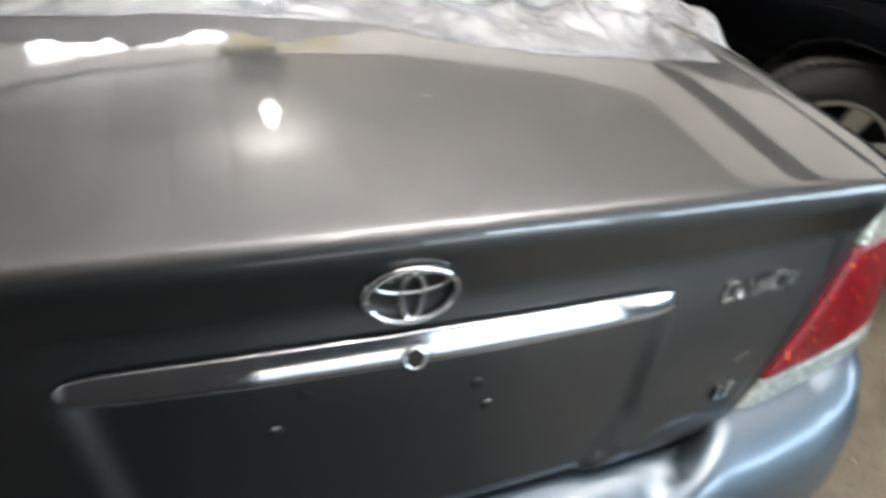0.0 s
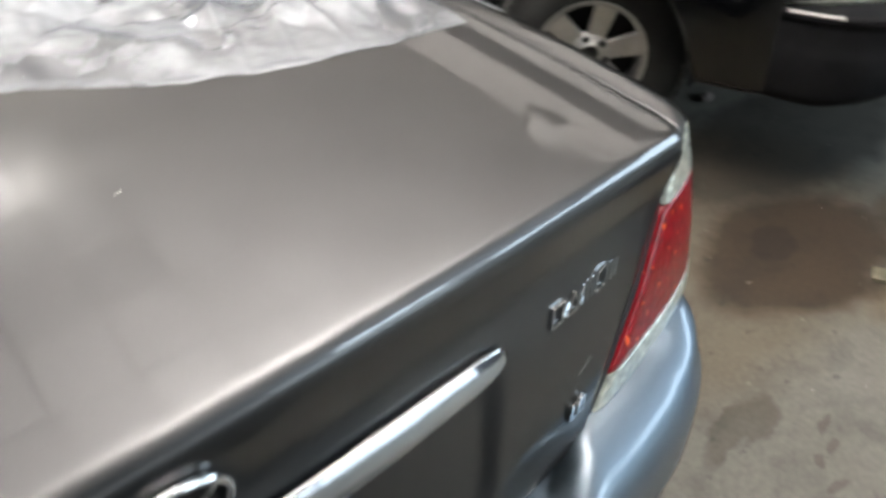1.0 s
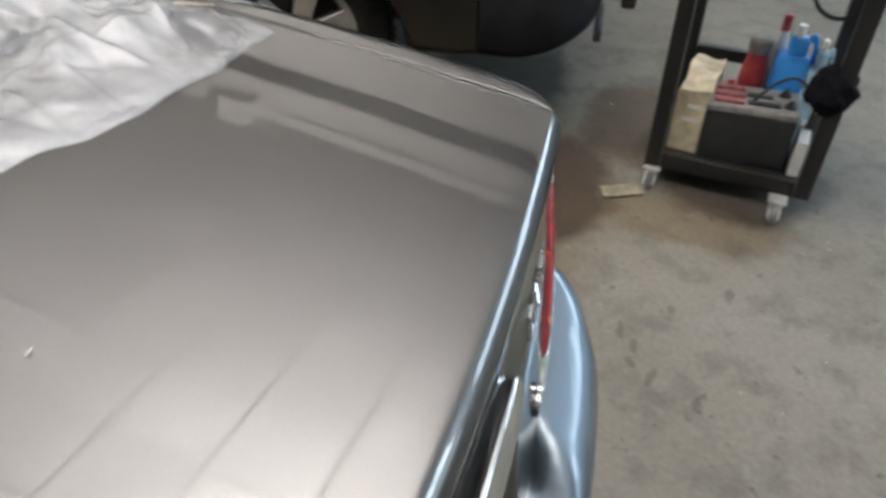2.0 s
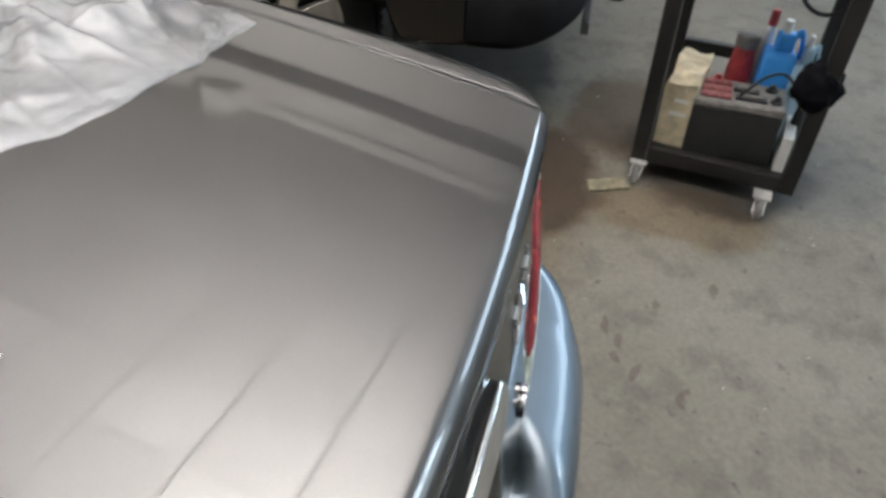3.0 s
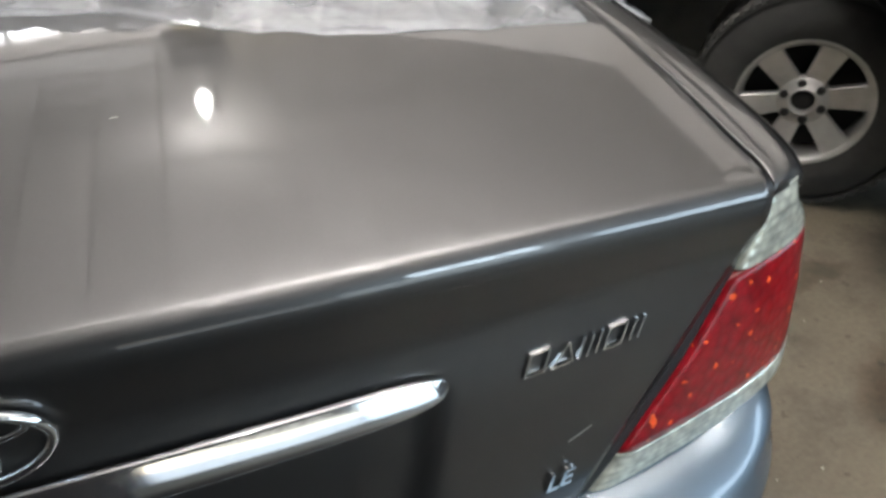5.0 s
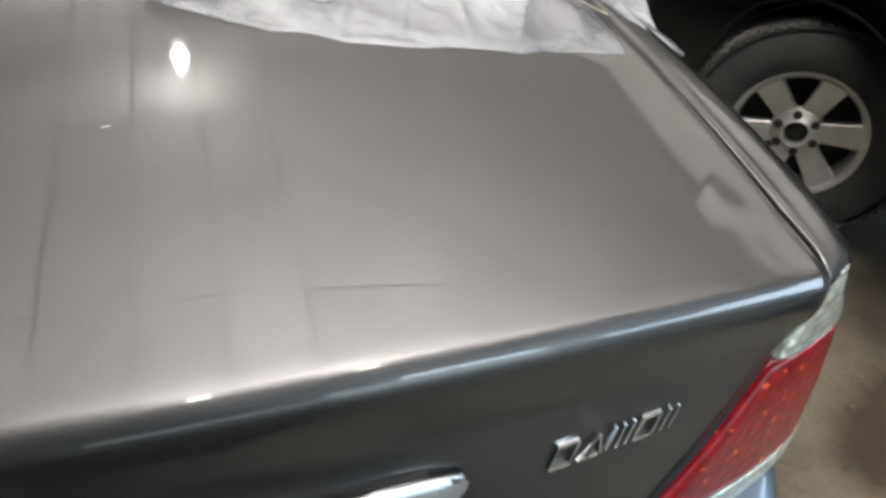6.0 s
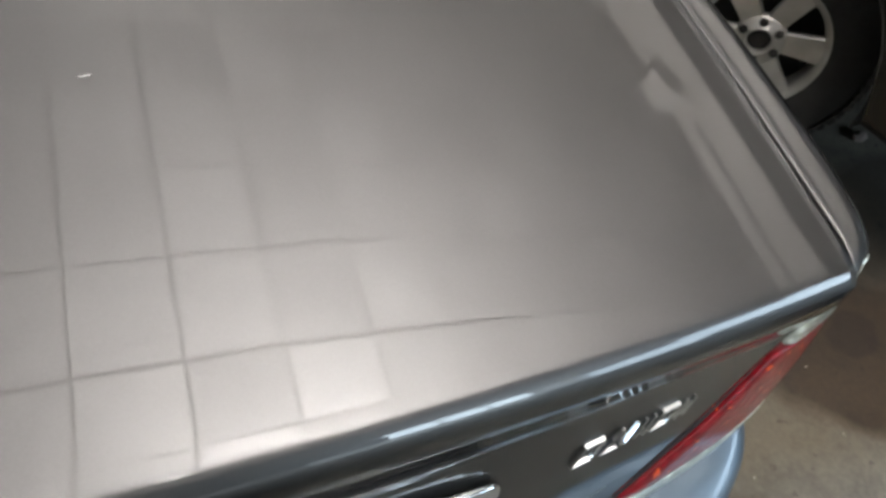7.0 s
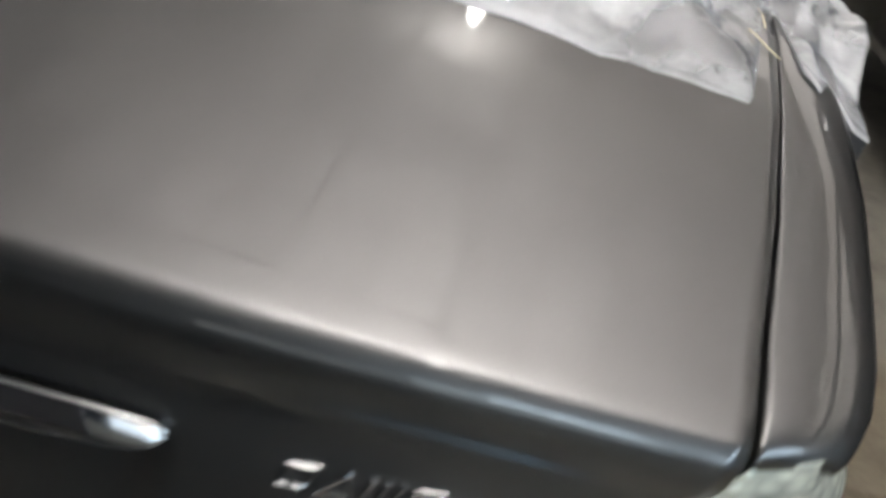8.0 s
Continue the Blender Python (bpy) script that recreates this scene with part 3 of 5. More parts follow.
def face_y(x):
    return -0.02 + 0.145 * x * x


HALF_TOP = [(-0.02, 0.708), (0.053, 0.725), (0.1, 0.732), (0.154, 0.739), (0.3, 0.763), (0.5, 0.788), (0.7, 0.802), (1.0, 0.808)]
HALF_REAR = [(0.60, 0.450), (0.65, 0.492), (0.731, 0.556), (0.81, 0.622), (0.89, 0.685), (0.95, 0.714), (0.985, 0.723), (1.04, 0.725)]


def crown(x):
    return -0.041 * (x / 0.717) ** 2


def lid_z(x, d):
    """Height of the lid's top, d metres forwards of its rear face."""
    e = max(-0.03, d - 0.06)
    return 1.0395 + 0.09 * e - 0.018 * e * e + crown(x) * (1 - 0.12 * min(max(0.0, d - 0.06), 0.6))


def lid_top_z(x, y):
    xx = min(abs(x), 0.85) * 0.95
    return lid_z(x, max(0.0, y - face_y(xx) - lip_shift(xx, 1.03)))


# rear face below the lip: height above ground at the middle, shift backwards or forwards
LIP = [(0.06, 1.0395), (0.046, 1.0382), (0.034, 1.0370), (0.026, 1.0360), (0.0200, 1.0348), (0.0165, 1.0328), (0.0130, 1.0298), (0.0098, 1.0262), (0.0075, 1.0220), (0.0060, 1.0175), (0.0052, 1.0120), (0.0050, 1.004), (0.0057, 0.996),
       (0.0078, 0.983), (0.0102, 0.968), (0.0116, 0.958), (0.0121, 0.949), (0.0117, 0.938), (0.0098, 0.920), (0.0056, 0.888), (0.0015, 0.86), (-0.003, 0.82), (-0.007, 0.77), (-0.012, 0.72), (-0.016, 0.68),
       (-0.019, 0.655), (-0.019, 0.64), (-0.014, 0.632), (0.0, 0.629), (0.02, 0.629)]


def lip_shift(x, z):
    """The lip runs straighter across the car than the face below it."""
    return (0.008 - 0.03 * x * x) * smooth(0.86, 0.955, z)


def rear_point(x, z, out=0.0):
    """A place on the lid's rear face, out metres behind it."""
    w = smooth(0.85, 1.0, z)
    zm = z - crown(x) * w
    dy = float(np.interp(zm, [p[1] for p in LIP[6:27]][::-1], [p[0] for p in LIP[6:27]][::-1]))
    return Vector((x, face_y(x) + dy + lip_shift(x, zm) + recess(x, z) - out, z))


def recess(x, z):
    """Depth of the number plate recess below the chrome strip."""
    half = lerp(z, [(0.6, 0.235), (0.66, 0.29), (0.72, 0.325), (0.88, 0.356)])
    side = 1 - smooth(half - 0.03, half + 0.004, abs(x))
    return 0.011 * side * (1 - smooth(0.872, 0.884, z)) * smooth(0.6, 0.64, z)


def lid_fn(u, v):
    s = 2 * u - 1
    nt = 0.5
    if v < nt:
        k = v / nt
        y = 0.95 - (0.95 - 0.06) * (1 - (1 - k) ** 1.6)
        yy = y + face_y(s * 0.717) + lip_shift(s * 0.717, 1.03)
        x = s * lerp(yy, HALF_TOP)
        return (x, yy, lid_z(x, y))
    k = (v - nt) / (1 - nt) * (len(LIP) - 1)
    i = min(int(k), len(LIP) - 2)
    f = k - i
    dy = LIP[i][0] * (1 - f) + LIP[i + 1][0] * f
    z = LIP[i][1] * (1 - f) + LIP[i + 1][1] * f
    h = lerp(z, HALF_REAR) if z < 1.02 else lerp(dy + face_y(s * 0.717) + lip_shift(s * 0.717, 1.03), HALF_TOP)
    x = s * h
    w = smooth(0.85, 1.0, z)
    zz = z + crown(x) * w
    xs = s * 0.717 if z >= 1.02 else x
    return (x, face_y(xs) + dy + lip_shift(xs, z) + recess(x, zz), zz)


lid = grid("trunk_lid", lid_fn, 120, 184, PAINT, car, "grey metallic boot lid with a rounded rear lip", 0.002, 1.0)


def ring_on_face(bm, cx, cz, rx, rz, r, tilt=0.0, out=0.006, n=56):
    pts = []
    for k in range(n):
        a = 2 * math.pi * k / n
        x, z = cx + rx * math.cos(a), cz + rz * math.sin(a)
        p = rear_point(x, z, out)
        pts.append(p)
    tube(bm, pts, r, 8, True)


bm = bmesh.new()
ring_on_face(bm, 0, 0.960, 0.051, 0.034, 0.0044)
emblem = part("emblem_ring", bm, CHROME, lid, "oval chrome emblem ring", True)
bm = bmesh.new()
ring_on_face(bm, 0, 0.977, 0.040, 0.0135, 0.0029, 0, 0.007)
part("emblem_inner_ring", bm, CHROME, lid, "small lying chrome oval", True)
bm = bmesh.new()
ring_on_face(bm, 0, 0.960, 0.0125, 0.030, 0.0029, 0, 0.0075)
part("emblem_inner_ring", bm, CHROME, lid, "small upright chrome oval", True)


def strip_fn(u, v):
    w = 2 * u - 1
    x = 0.353 * w
    e = math.sqrt(max(0.0, 1 - abs(w) ** 14))
    hz = 0.0192 * (0.12 + 0.88 * e) * (1 - 0.16 * abs(w) ** 2)
    # flat-topped section with rounded edges
    sec = [(-1.0, 0.0), (-1.0, 0.45), (-0.94, 0.78), (-0.8, 0.95), (-0.6, 0.99), (-0.2, 0.86), (0.3, 0.63), (0.8, 0.36), (0.95, 0.26), (1.0, 0.1), (1.0, 0.0)]
    h, o = along(sec, v)
    zc = 0.8968 - 0.004 * w ** 2
    return (x, face_y(x) + 0.004 + lip_shift(x, zc) - 0.0155 * o * (0.3 + 0.7 * e), zc + hz * h)


chrome_strip = grid("chrome_strip", strip_fn, 120, 28, STRIP_CHROME, lid, "curved chrome trim strip with a keyhole")
bm = bmesh.new()
q = Matrix.Translation((0, -0.0295, 0.8905)) @ Matrix.Rotation(radians(-20), 4, "X") @ Matrix.Rotation(radians(90), 4, "X")
lathe(bm, [(0.013, -0.004), (0.014, 0.0), (0.0125, 0.003), (0.010, 0.003), (0.009, 0.0)], 28, q)
part("keyhole_ring", bm, CHROME, chrome_strip, "round chrome lock surround", True)
bm = bmesh.new()
lathe(bm, [(0.0095, 0.0), (0.004, 0.0015), (0.0012, 0.0016), (0.0003, -0.002)], 24, q)
part("lock_barrel", bm, DARK_METAL, chrome_strip, "", True)


def bar(bm, x0, z0, x1, z1, w, out=0.005, h=0.004):
    """A raised chrome bar on the rear face from one place to another."""
    a, b = rear_point(x0, z0, 0), rear_point(x1, z1, 0)
    d = Vector((b.x - a.x, 0, b.z - a.z)).normalized()
    n = Vector((-d.z, 0, d.x)) * (w / 2)
    up = Vector((0, -h, 0))
    vs = [bm.verts.new(p) for p in (a + n, b + n, b - n, a - n)]
    ws = [bm.verts.new(p + up) for p in (a + n * 0.6, b + n * 0.6, b - n * 0.6, a - n * 0.6)]
    bm.faces.new(ws)
    for k in range(4):
        bm.faces.new((vs[k], vs[(k + 1) % 4], ws[(k + 1) % 4], ws[k]))


# badge: five slanted chrome shapes in a row
BW = 0.0032
for k in range(5):
    x = 0.431 + k * 0.0305
    z = 0.8685 - k * 0.0009
    hgt, sl, wd = 0.0225, 0.0085, 0.021
    bm = bmesh.new()
    if k in (0, 3):
        strokes = [((0, 0), (sl, hgt)), ((sl, hgt), (sl + wd, hgt)), ((0, 0), (wd, 0)), ((wd, 0), (sl + wd, hgt))]
    elif k == 1:
        strokes = [((0, 0), (sl + wd * 0.6, hgt)), ((sl + wd * 0.6, hgt), (wd + 0.003, 0)), ((0, 0), (wd, 0))]
    else:
        strokes = [((wd * f, 0), (wd * f + sl, hgt)) for f in ((0, 0.5, 1) if k == 2 else (0.1, 0.6))]
    for (a, b), (c, d) in strokes:
        bar(bm, x + a, z + b, x + c, z + d, BW)
    part("badge_shape", bm, CHROME, lid, "slanted chrome badge shape")

txt = bpy.data.curves.new("trim_letters", "FONT")
txt.body, txt.size, txt.extrude, txt.shear, txt.offset = "LE", 0.034, 0.003, 0.25, 0.0006
tob = new("trim_letters_curve", txt)
bpy.context.view_layer.update()
tme = bpy.data.meshes.new_from_object(tob.evaluated_get(bpy.context.evaluated_depsgraph_get()))
bpy.data.objects.remove(tob)
tme.materials.clear()
tme.materials.append(CHROME)
letters = new("trim_letters", tme)
letters.parent = lid
pl = rear_point(0.456, 0.702, 0.002)
letters.matrix_basis = Matrix.Translation(pl) @ Matrix.Rotation(math.atan(0.29 * 0.47), 4, "Z") @ Matrix.Rotation(radians(90), 4, "X")
letters["label"] = "chrome trim letters"

# a scrape under the badge and old plate screw marks in the recess
bm = bmesh.new()
bar(bm, 0.487, 0.757, 0.517, 0.766, 0.0022, 0, 0.0004)
part("scrape", bm, SCRAPE, lid, "pale scrape in the paint")
for hx, hz_ in ((-0.115, 0.845), (-0.15, 0.80), (0.085, 0.82), (0.1, 0.785)):
    bm = bmesh.new()
    q = Matrix.Translation(rear_point(hx, hz_, 0.0)) @ Matrix.Rotation(radians(90), 4, "X")
    lathe(bm, [(0.009, -0.001), (0.007, 0.0025), (0.003, 0.003), (0.0005, 0.0028)], 14, q)
    part("screw_cap", bm, PAINT, lid, "small painted screw cap")

# a small chip in the paint on top of the lid
bm = bmesh.new()
bmesh.ops.create_uvsphere(bm, u_segments=12, v_segments=6, radius=1)
bmesh.ops.transform(bm, matrix=Matrix.Translation((0.107, 0.308, lid_top_z(0.107, 0.308) + 0.0021)) @ Matrix.Rotation(radians(12), 4, "Z") @ Matrix.Diagonal((0.0048, 0.0009, 0.0003, 1)), verts=bm.verts)
part("paint_chip", bm, CHIP, lid, "small pale chip in the paint", True)

# outline of the rear corner in plan
CORNER = curve([(0.0, -0.02, 0), (0.2, face_y(0.2), 0), (0.4, face_y(0.4), 0), (0.55, face_y(0.55), 0), (0.66, face_y(0.66), 0), (0.755, 0.065, 0), (0.827, 0.095, 0), (0.866, 0.145, 0),
                (0.883, 0.22, 0), (0.899, 0.36, 0), (0.914, 0.6, 0)], 200)
_d = [0.0]
for a, b in zip(CORNER, CORNER[1:]):
    _d.append(_d[-1] + (b - a).length)


def plan(s):
    """Place on the plan outline at s metres from the middle, and its outward normal."""
    x = float(np.interp(s, _d, [p.x for p in CORNER]))
    y = float(np.interp(s, _d, [p.y for p in CORNER]))
    x2 = float(np.interp(s + 0.004, _d, [p.x for p in CORNER]))
    y2 = float(np.interp(s + 0.004, _d, [p.y for p in CORNER]))
    t = Vector((x2 - x, y2 - y)).normalized()
    return Vector((x, y)), Vector((t.y, -t.x))


def s_of_x(x):
    return float(np.interp(x, [p.x for p in CORNER], _d))


S_END = s_of_x(0.886)


def lamp_inner(z):
    return lerp(z, [(0.655, 0.508), (0.70, 0.545), (0.731, 0.571), (0.81, 0.637), (0.89, 0.699), (0.95, 0.730), (0.99, 0.742)])


def lamp_out(z):
    """How far the lamp stands proud of the plan outline."""
    return lerp(z, [(0.65, 0.022), (0.70, 0.021), (0.80, 0.013), (0.88, 0.002), (0.95, -0.006), (0.99, -0.016)])


def lamp_piece(name, zlo, zhi, material, parent, sgn, label, seg=10, ribs=0):
    def fn(u, v):
        z0, z1 = zlo(u), zhi(u)
        z = z0 + (z1 - z0) * v
        s0 = s_of_x(lamp_inner(z))
        s = s0 + (S_END - 0.085 * smooth(0.885, 0.95, z) - s0) * u
        p, n = plan(s)
        roll = 0.018 * (1 - math.sqrt(max(0, 1 - (1 - min(1, u / 0.075)) ** 2)))
        o = lamp_out(z) - roll + (0.0018 * abs((v * ribs) % 1 - 0.5) if ribs else 0)
        tuck = -0.075 * max(0.0, (z - 0.87) / 0.12) ** 1.3 * smooth(0.25, 0.9, u)
        q = p + n * o
        return (sgn * (q.x + tuck), q.y, z)
    return grid(name, fn, 48, seg, material, parent, label, 0.012, -1.0 if sgn > 0 else 1.0)


def lamp(sgn):
    base = lamp_piece("tail_lamp", lambda u: 0.703 + 0.022 * u, lambda u: 0.889 + 0.012 * u, RED_LENS, car, sgn, "red tail lamp lens", 16)
    lamp_piece("clear_lens", lambda u: 0.891 + 0.012 * u, lambda u: 0.973 - 0.012 * smooth(0.3, 1, u), CLEAR_LENS, base, sgn, "clear ribbed upper lens", 48, 6)
    lamp_piece("lower_lens", lambda u: 0.660 + 0.05 * u ** 1.5, lambda u: 0.7015 + 0.022 * u, CLEAR_LENS, base, sgn, "narrow clear ribbed lower lens", 32, 4)

    def seal_fn(u, v):
        z = 0.662 + (0.972 - 0.662) * v
        s = s_of_x(lamp_inner(z)) - 0.016 + 0.022 * u
        p, n = plan(s)
        q = p + n * (lamp_out(z) - 0.010)
        return (sgn * q.x, q.y, z)
    grid("lamp_seal", seal_fn, 4, 30, BLACK_GAP, base, "black rubber seal", 0.004, 0)
    return base


lamp(1)
lamp(-1)


def lamp_well(sgn):
    def fn(u, v):
        z = 0.64 + 0.30 * v
        s0 = s_of_x(lamp_inner(z)) - 0.03
        s = s0 + (S_END - 0.03 - s0) * u
        p, n = plan(s)
        q = p - n * (0.03 + 0.02 * smooth(0.93, 0.99, z))
        return (sgn * q.x, q.y, z)
    grid("lamp_well", fn, 40, 14, BLACK_GAP, car, "", 0.004, 0)


lamp_well(1)
lamp_well(-1)


# quarter panel: across from the lid gap over the shoulder and down the side
def quarter(sgn):
    def fn(u, v):
        y = 0.062 + 1.30 * v ** 1.4
        xg = lerp(y, HALF_TOP) + lerp(y, [(0.06, 0.0105), (0.25, 0.0085), (0.5, 0.0055), (0.8, 0.005)])
        zg = lid_top_z(lerp(y, HALF_TOP), y) - 0.002
        xo = lerp(y, [(0.06, 0.842), (0.12, 0.866), (0.18, 0.880), (0.25, 0.889), (0.43, 0.912), (0.65, 0.925), (1.4, 0.925)])
        top = xo - xg
        prof = [(xg, zg - 0.03), (xg, zg - 0.004), (xg + 0.004, zg), (xg + top * 0.35, zg - 0.006), (xg + top * 0.62, zg - 0.018), (xg + top * 0.84, zg - 0.038),
                (xo - 0.004, zg - 0.070), (xo + 0.008, zg - 0.10), (xo + 0.014, zg - 0.14), (xo + 0.016, zg - 0.24), (xo + 0.014, 0.70), (xo, 0.55), (xo - 0.01, 0.45)]
        x, z = along(prof, u)
        # the rear end follows the lamp's top, lower down it starts further forward
        back = lerp(z, [(0.4, 0.25), (0.66, 0.24), (0.88, 0.2), (0.915, 0.12), (0.935, 0.05), (0.95, 0.02), (0.97, 0.006), (1.0, 0.0)])
        yy = y + back * (1 - v) ** 3 + 0.45 * max(0, x - 0.73) * (1 - v) ** 4
        # rolled rear end that closes down on to the lamp
        k = 1 - min(1.0, v / 0.10)
        roll = 1 - math.sqrt(max(0.0, 1 - k * k))
        z -= 0.02 * roll * (1 - smooth(0.4, 0.7, u))
        x -= 0.012 * roll * smooth(0.35, 0.7, u)
        return (sgn * x, yy, z)
    grid("quarter_panel", fn, 72, 60, PAINT, car, "grey metallic rear wing", 0.002, 1.0 if sgn > 0 else -1.0)


quarter(1)
quarter(-1)


def gutter(sgn):
    def fn(u, v):
        y = 0.10 + 1.3 * v
        x = lerp(y, HALF_TOP) - 0.02 + 0.03 * u
        return (sgn * x, y, lid_top_z(lerp(y, HALF_TOP), y) - 0.028)
    grid("lid_gutter", fn, 2, 30, BLACK_GAP, car, "", 0.003, 0)


gutter(1)
gutter(-1)


# bumper
BUMP_PLAN = curve([(0, -0.112, 0), (0.25, -0.106, 0), (0.45, -0.092, 0), (0.6, -0.072, 0), (0.69, -0.052, 0), (0.772, -0.010, 0), (0.832, 0.060, 0), (0.870, 0.17, 0), (0.892, 0.34, 0), (0.90, 0.48, 0)], 180)
_b = [0.0]
for a, b in zip(BUMP_PLAN, BUMP_PLAN[1:]):
    _b.append(_b[-1] + (b - a).length)


def bump_plan(s):
    return Vector((float(np.interp(s, _b, [p.x for p in BUMP_PLAN])), float(np.interp(s, _b, [p.y for p in BUMP_PLAN]))))


def bump_fn(u, v):
    sg = 1 if u >= 0.5 else -1
    s = abs(2 * u - 1) * _b[-1]
    p = bump_plan(s)
    t = bump_plan(s + 0.006) - bump_plan(max(0, s - 0.006))
    t.normalize()
    n = Vector((t.y, -t.x))
    ax = p.x
    def shelf(w):
        return 0.612 + 0.046 * smooth(0.478 - 0.20 * w, 0.512 - 0.06 * w, ax) + 0.022 * smooth(0.69, 0.82, ax)
    deep = lerp(ax, [(0, 0.105), (0.45, 0.11), (0.52, 0.115), (0.7, 0.10), (0.8, 0.06), (0.9, 0.03)])
    prof = [(-deep - 0.03, shelf(0) - 0.012), (-deep, shelf(0)), (-deep * 0.75, shelf(0.25) - 0.003), (-deep * 0.5, shelf(0.5) - 0.011), (-deep * 0.25, shelf(0.75) - 0.028), (-0.010, shelf(1) - 0.052), (0.0, shelf(1) - 0.085),
            (0.002, shelf(1) - 0.125), (0.0, 0.48), (-0.006, 0.455), (-0.014, 0.445), (-0.016, 0.43), (-0.018, 0.36), (-0.035, 0.28), (-0.08, 0.24)]
    o, z = along(prof, v)
    q = p + n * o
    return (sg * q.x, q.y, z)


grid("rear_bumper", bump_fn, 160, 65, HAZY_DAYLIT_PAINT, car, "hazy metallic rear bumper with blue daylight put into its colour", 0.003, -1.0)


# rest of the shell
def shell_fn(u, v):
    """Side of the body from the rear wing to the nose."""
    sg = 1 if u >= 0.5 else -1
    w = abs(2 * u - 1)
    y = 0.95 + 3.75 * v
    half = lerp(y, [(0.95, 0.9), (2.5, 0.9), (4.0, 0.88), (4.5, 0.8), (4.7, 0.62)])
    top = lerp(y, [(0.95, 1.0), (2.6, 0.98), (3.3, 0.95), (4.3, 0.82), (4.7, 0.66)])
    prof = [(0.0, top + 0.02), (half * 0.7, top + 0.01), (half * 0.93, top - 0.02), (half, top - 0.09), (half, 0.6), (half * 0.98, 0.35), (half * 0.9, 0.2), (0.0, 0.2)]
    k = w * (len(prof) - 1)
    i = min(int(k), len(prof) - 2)
    f = k - i
    return (sg * (prof[i][0] * (1 - f) + prof[i + 1][0] * f), y, prof[i][1] * (1 - f) + prof[i + 1][1] * f)


grid("front_body", shell_fn, 56, 40, PAINT, car, "grey metallic body and bonnet", 0.003, 0)


def cabin_z(x, y):
    zc = lerp(y, [(0.66, 1.05), (0.78, 1.075), (0.96, 1.17), (1.16, 1.28), (1.36, 1.37), (1.62, 1.43), (2.0, 1.455), (2.6, 1.43), (3.2, 1.15), (3.5, 0.97)])
    half = lerp(zc, [(0.95, 0.78), (1.1, 0.74), (1.43, 0.56)])
    k = min(1, abs(x) / half)
    return zc - 0.05 * k ** 2


def glass_fn(u, v):
    y = 0.76 + 0.64 * v
    x = (2 * u - 1) * (0.72 - 0.12 * v)
    return (x, y, cabin_z(x, y))


grid("rear_window", glass_fn, 24, 16, GLASS, car, "dark rear window under plastic film", 0.004, 1)


def roof_fn(u, v):
    y = 1.405 + 1.15 * v
    x = (2 * u - 1) * 0.6
    return (x, y, cabin_z(x, y) + 0.002)


grid("roof", roof_fn, 24, 24, PAINT, car, "grey metallic roof", 0.003, 1)


def windscreen_fn(u, v):
    y = 2.56 + 0.85 * v
    x = (2 * u - 1) * (0.6 + 0.12 * v)
    return (x, y, cabin_z(x, y))


grid("windscreen", windscreen_fn, 20, 12, GLASS, car, "", 0.004, 1)


def cabin_side(sgn):
    def fn(u, v):
        y = 0.78 + 2.64 * u
        zt = cabin_z(0.6, y) - 0.005
        xt = lerp(zt, [(0.98, 0.8), (1.1, 0.72), (1.4, 0.6)])
        xb = 0.83
        z = 0.985 + (max(zt, 0.99) - 0.985) * v
        return (sgn * (xb + (xt - xb) * v), y, z)
    grid("side_window", fn, 30, 8, GLASS, car, "", 0.004, 0)


cabin_side(1)
cabin_side(-1)


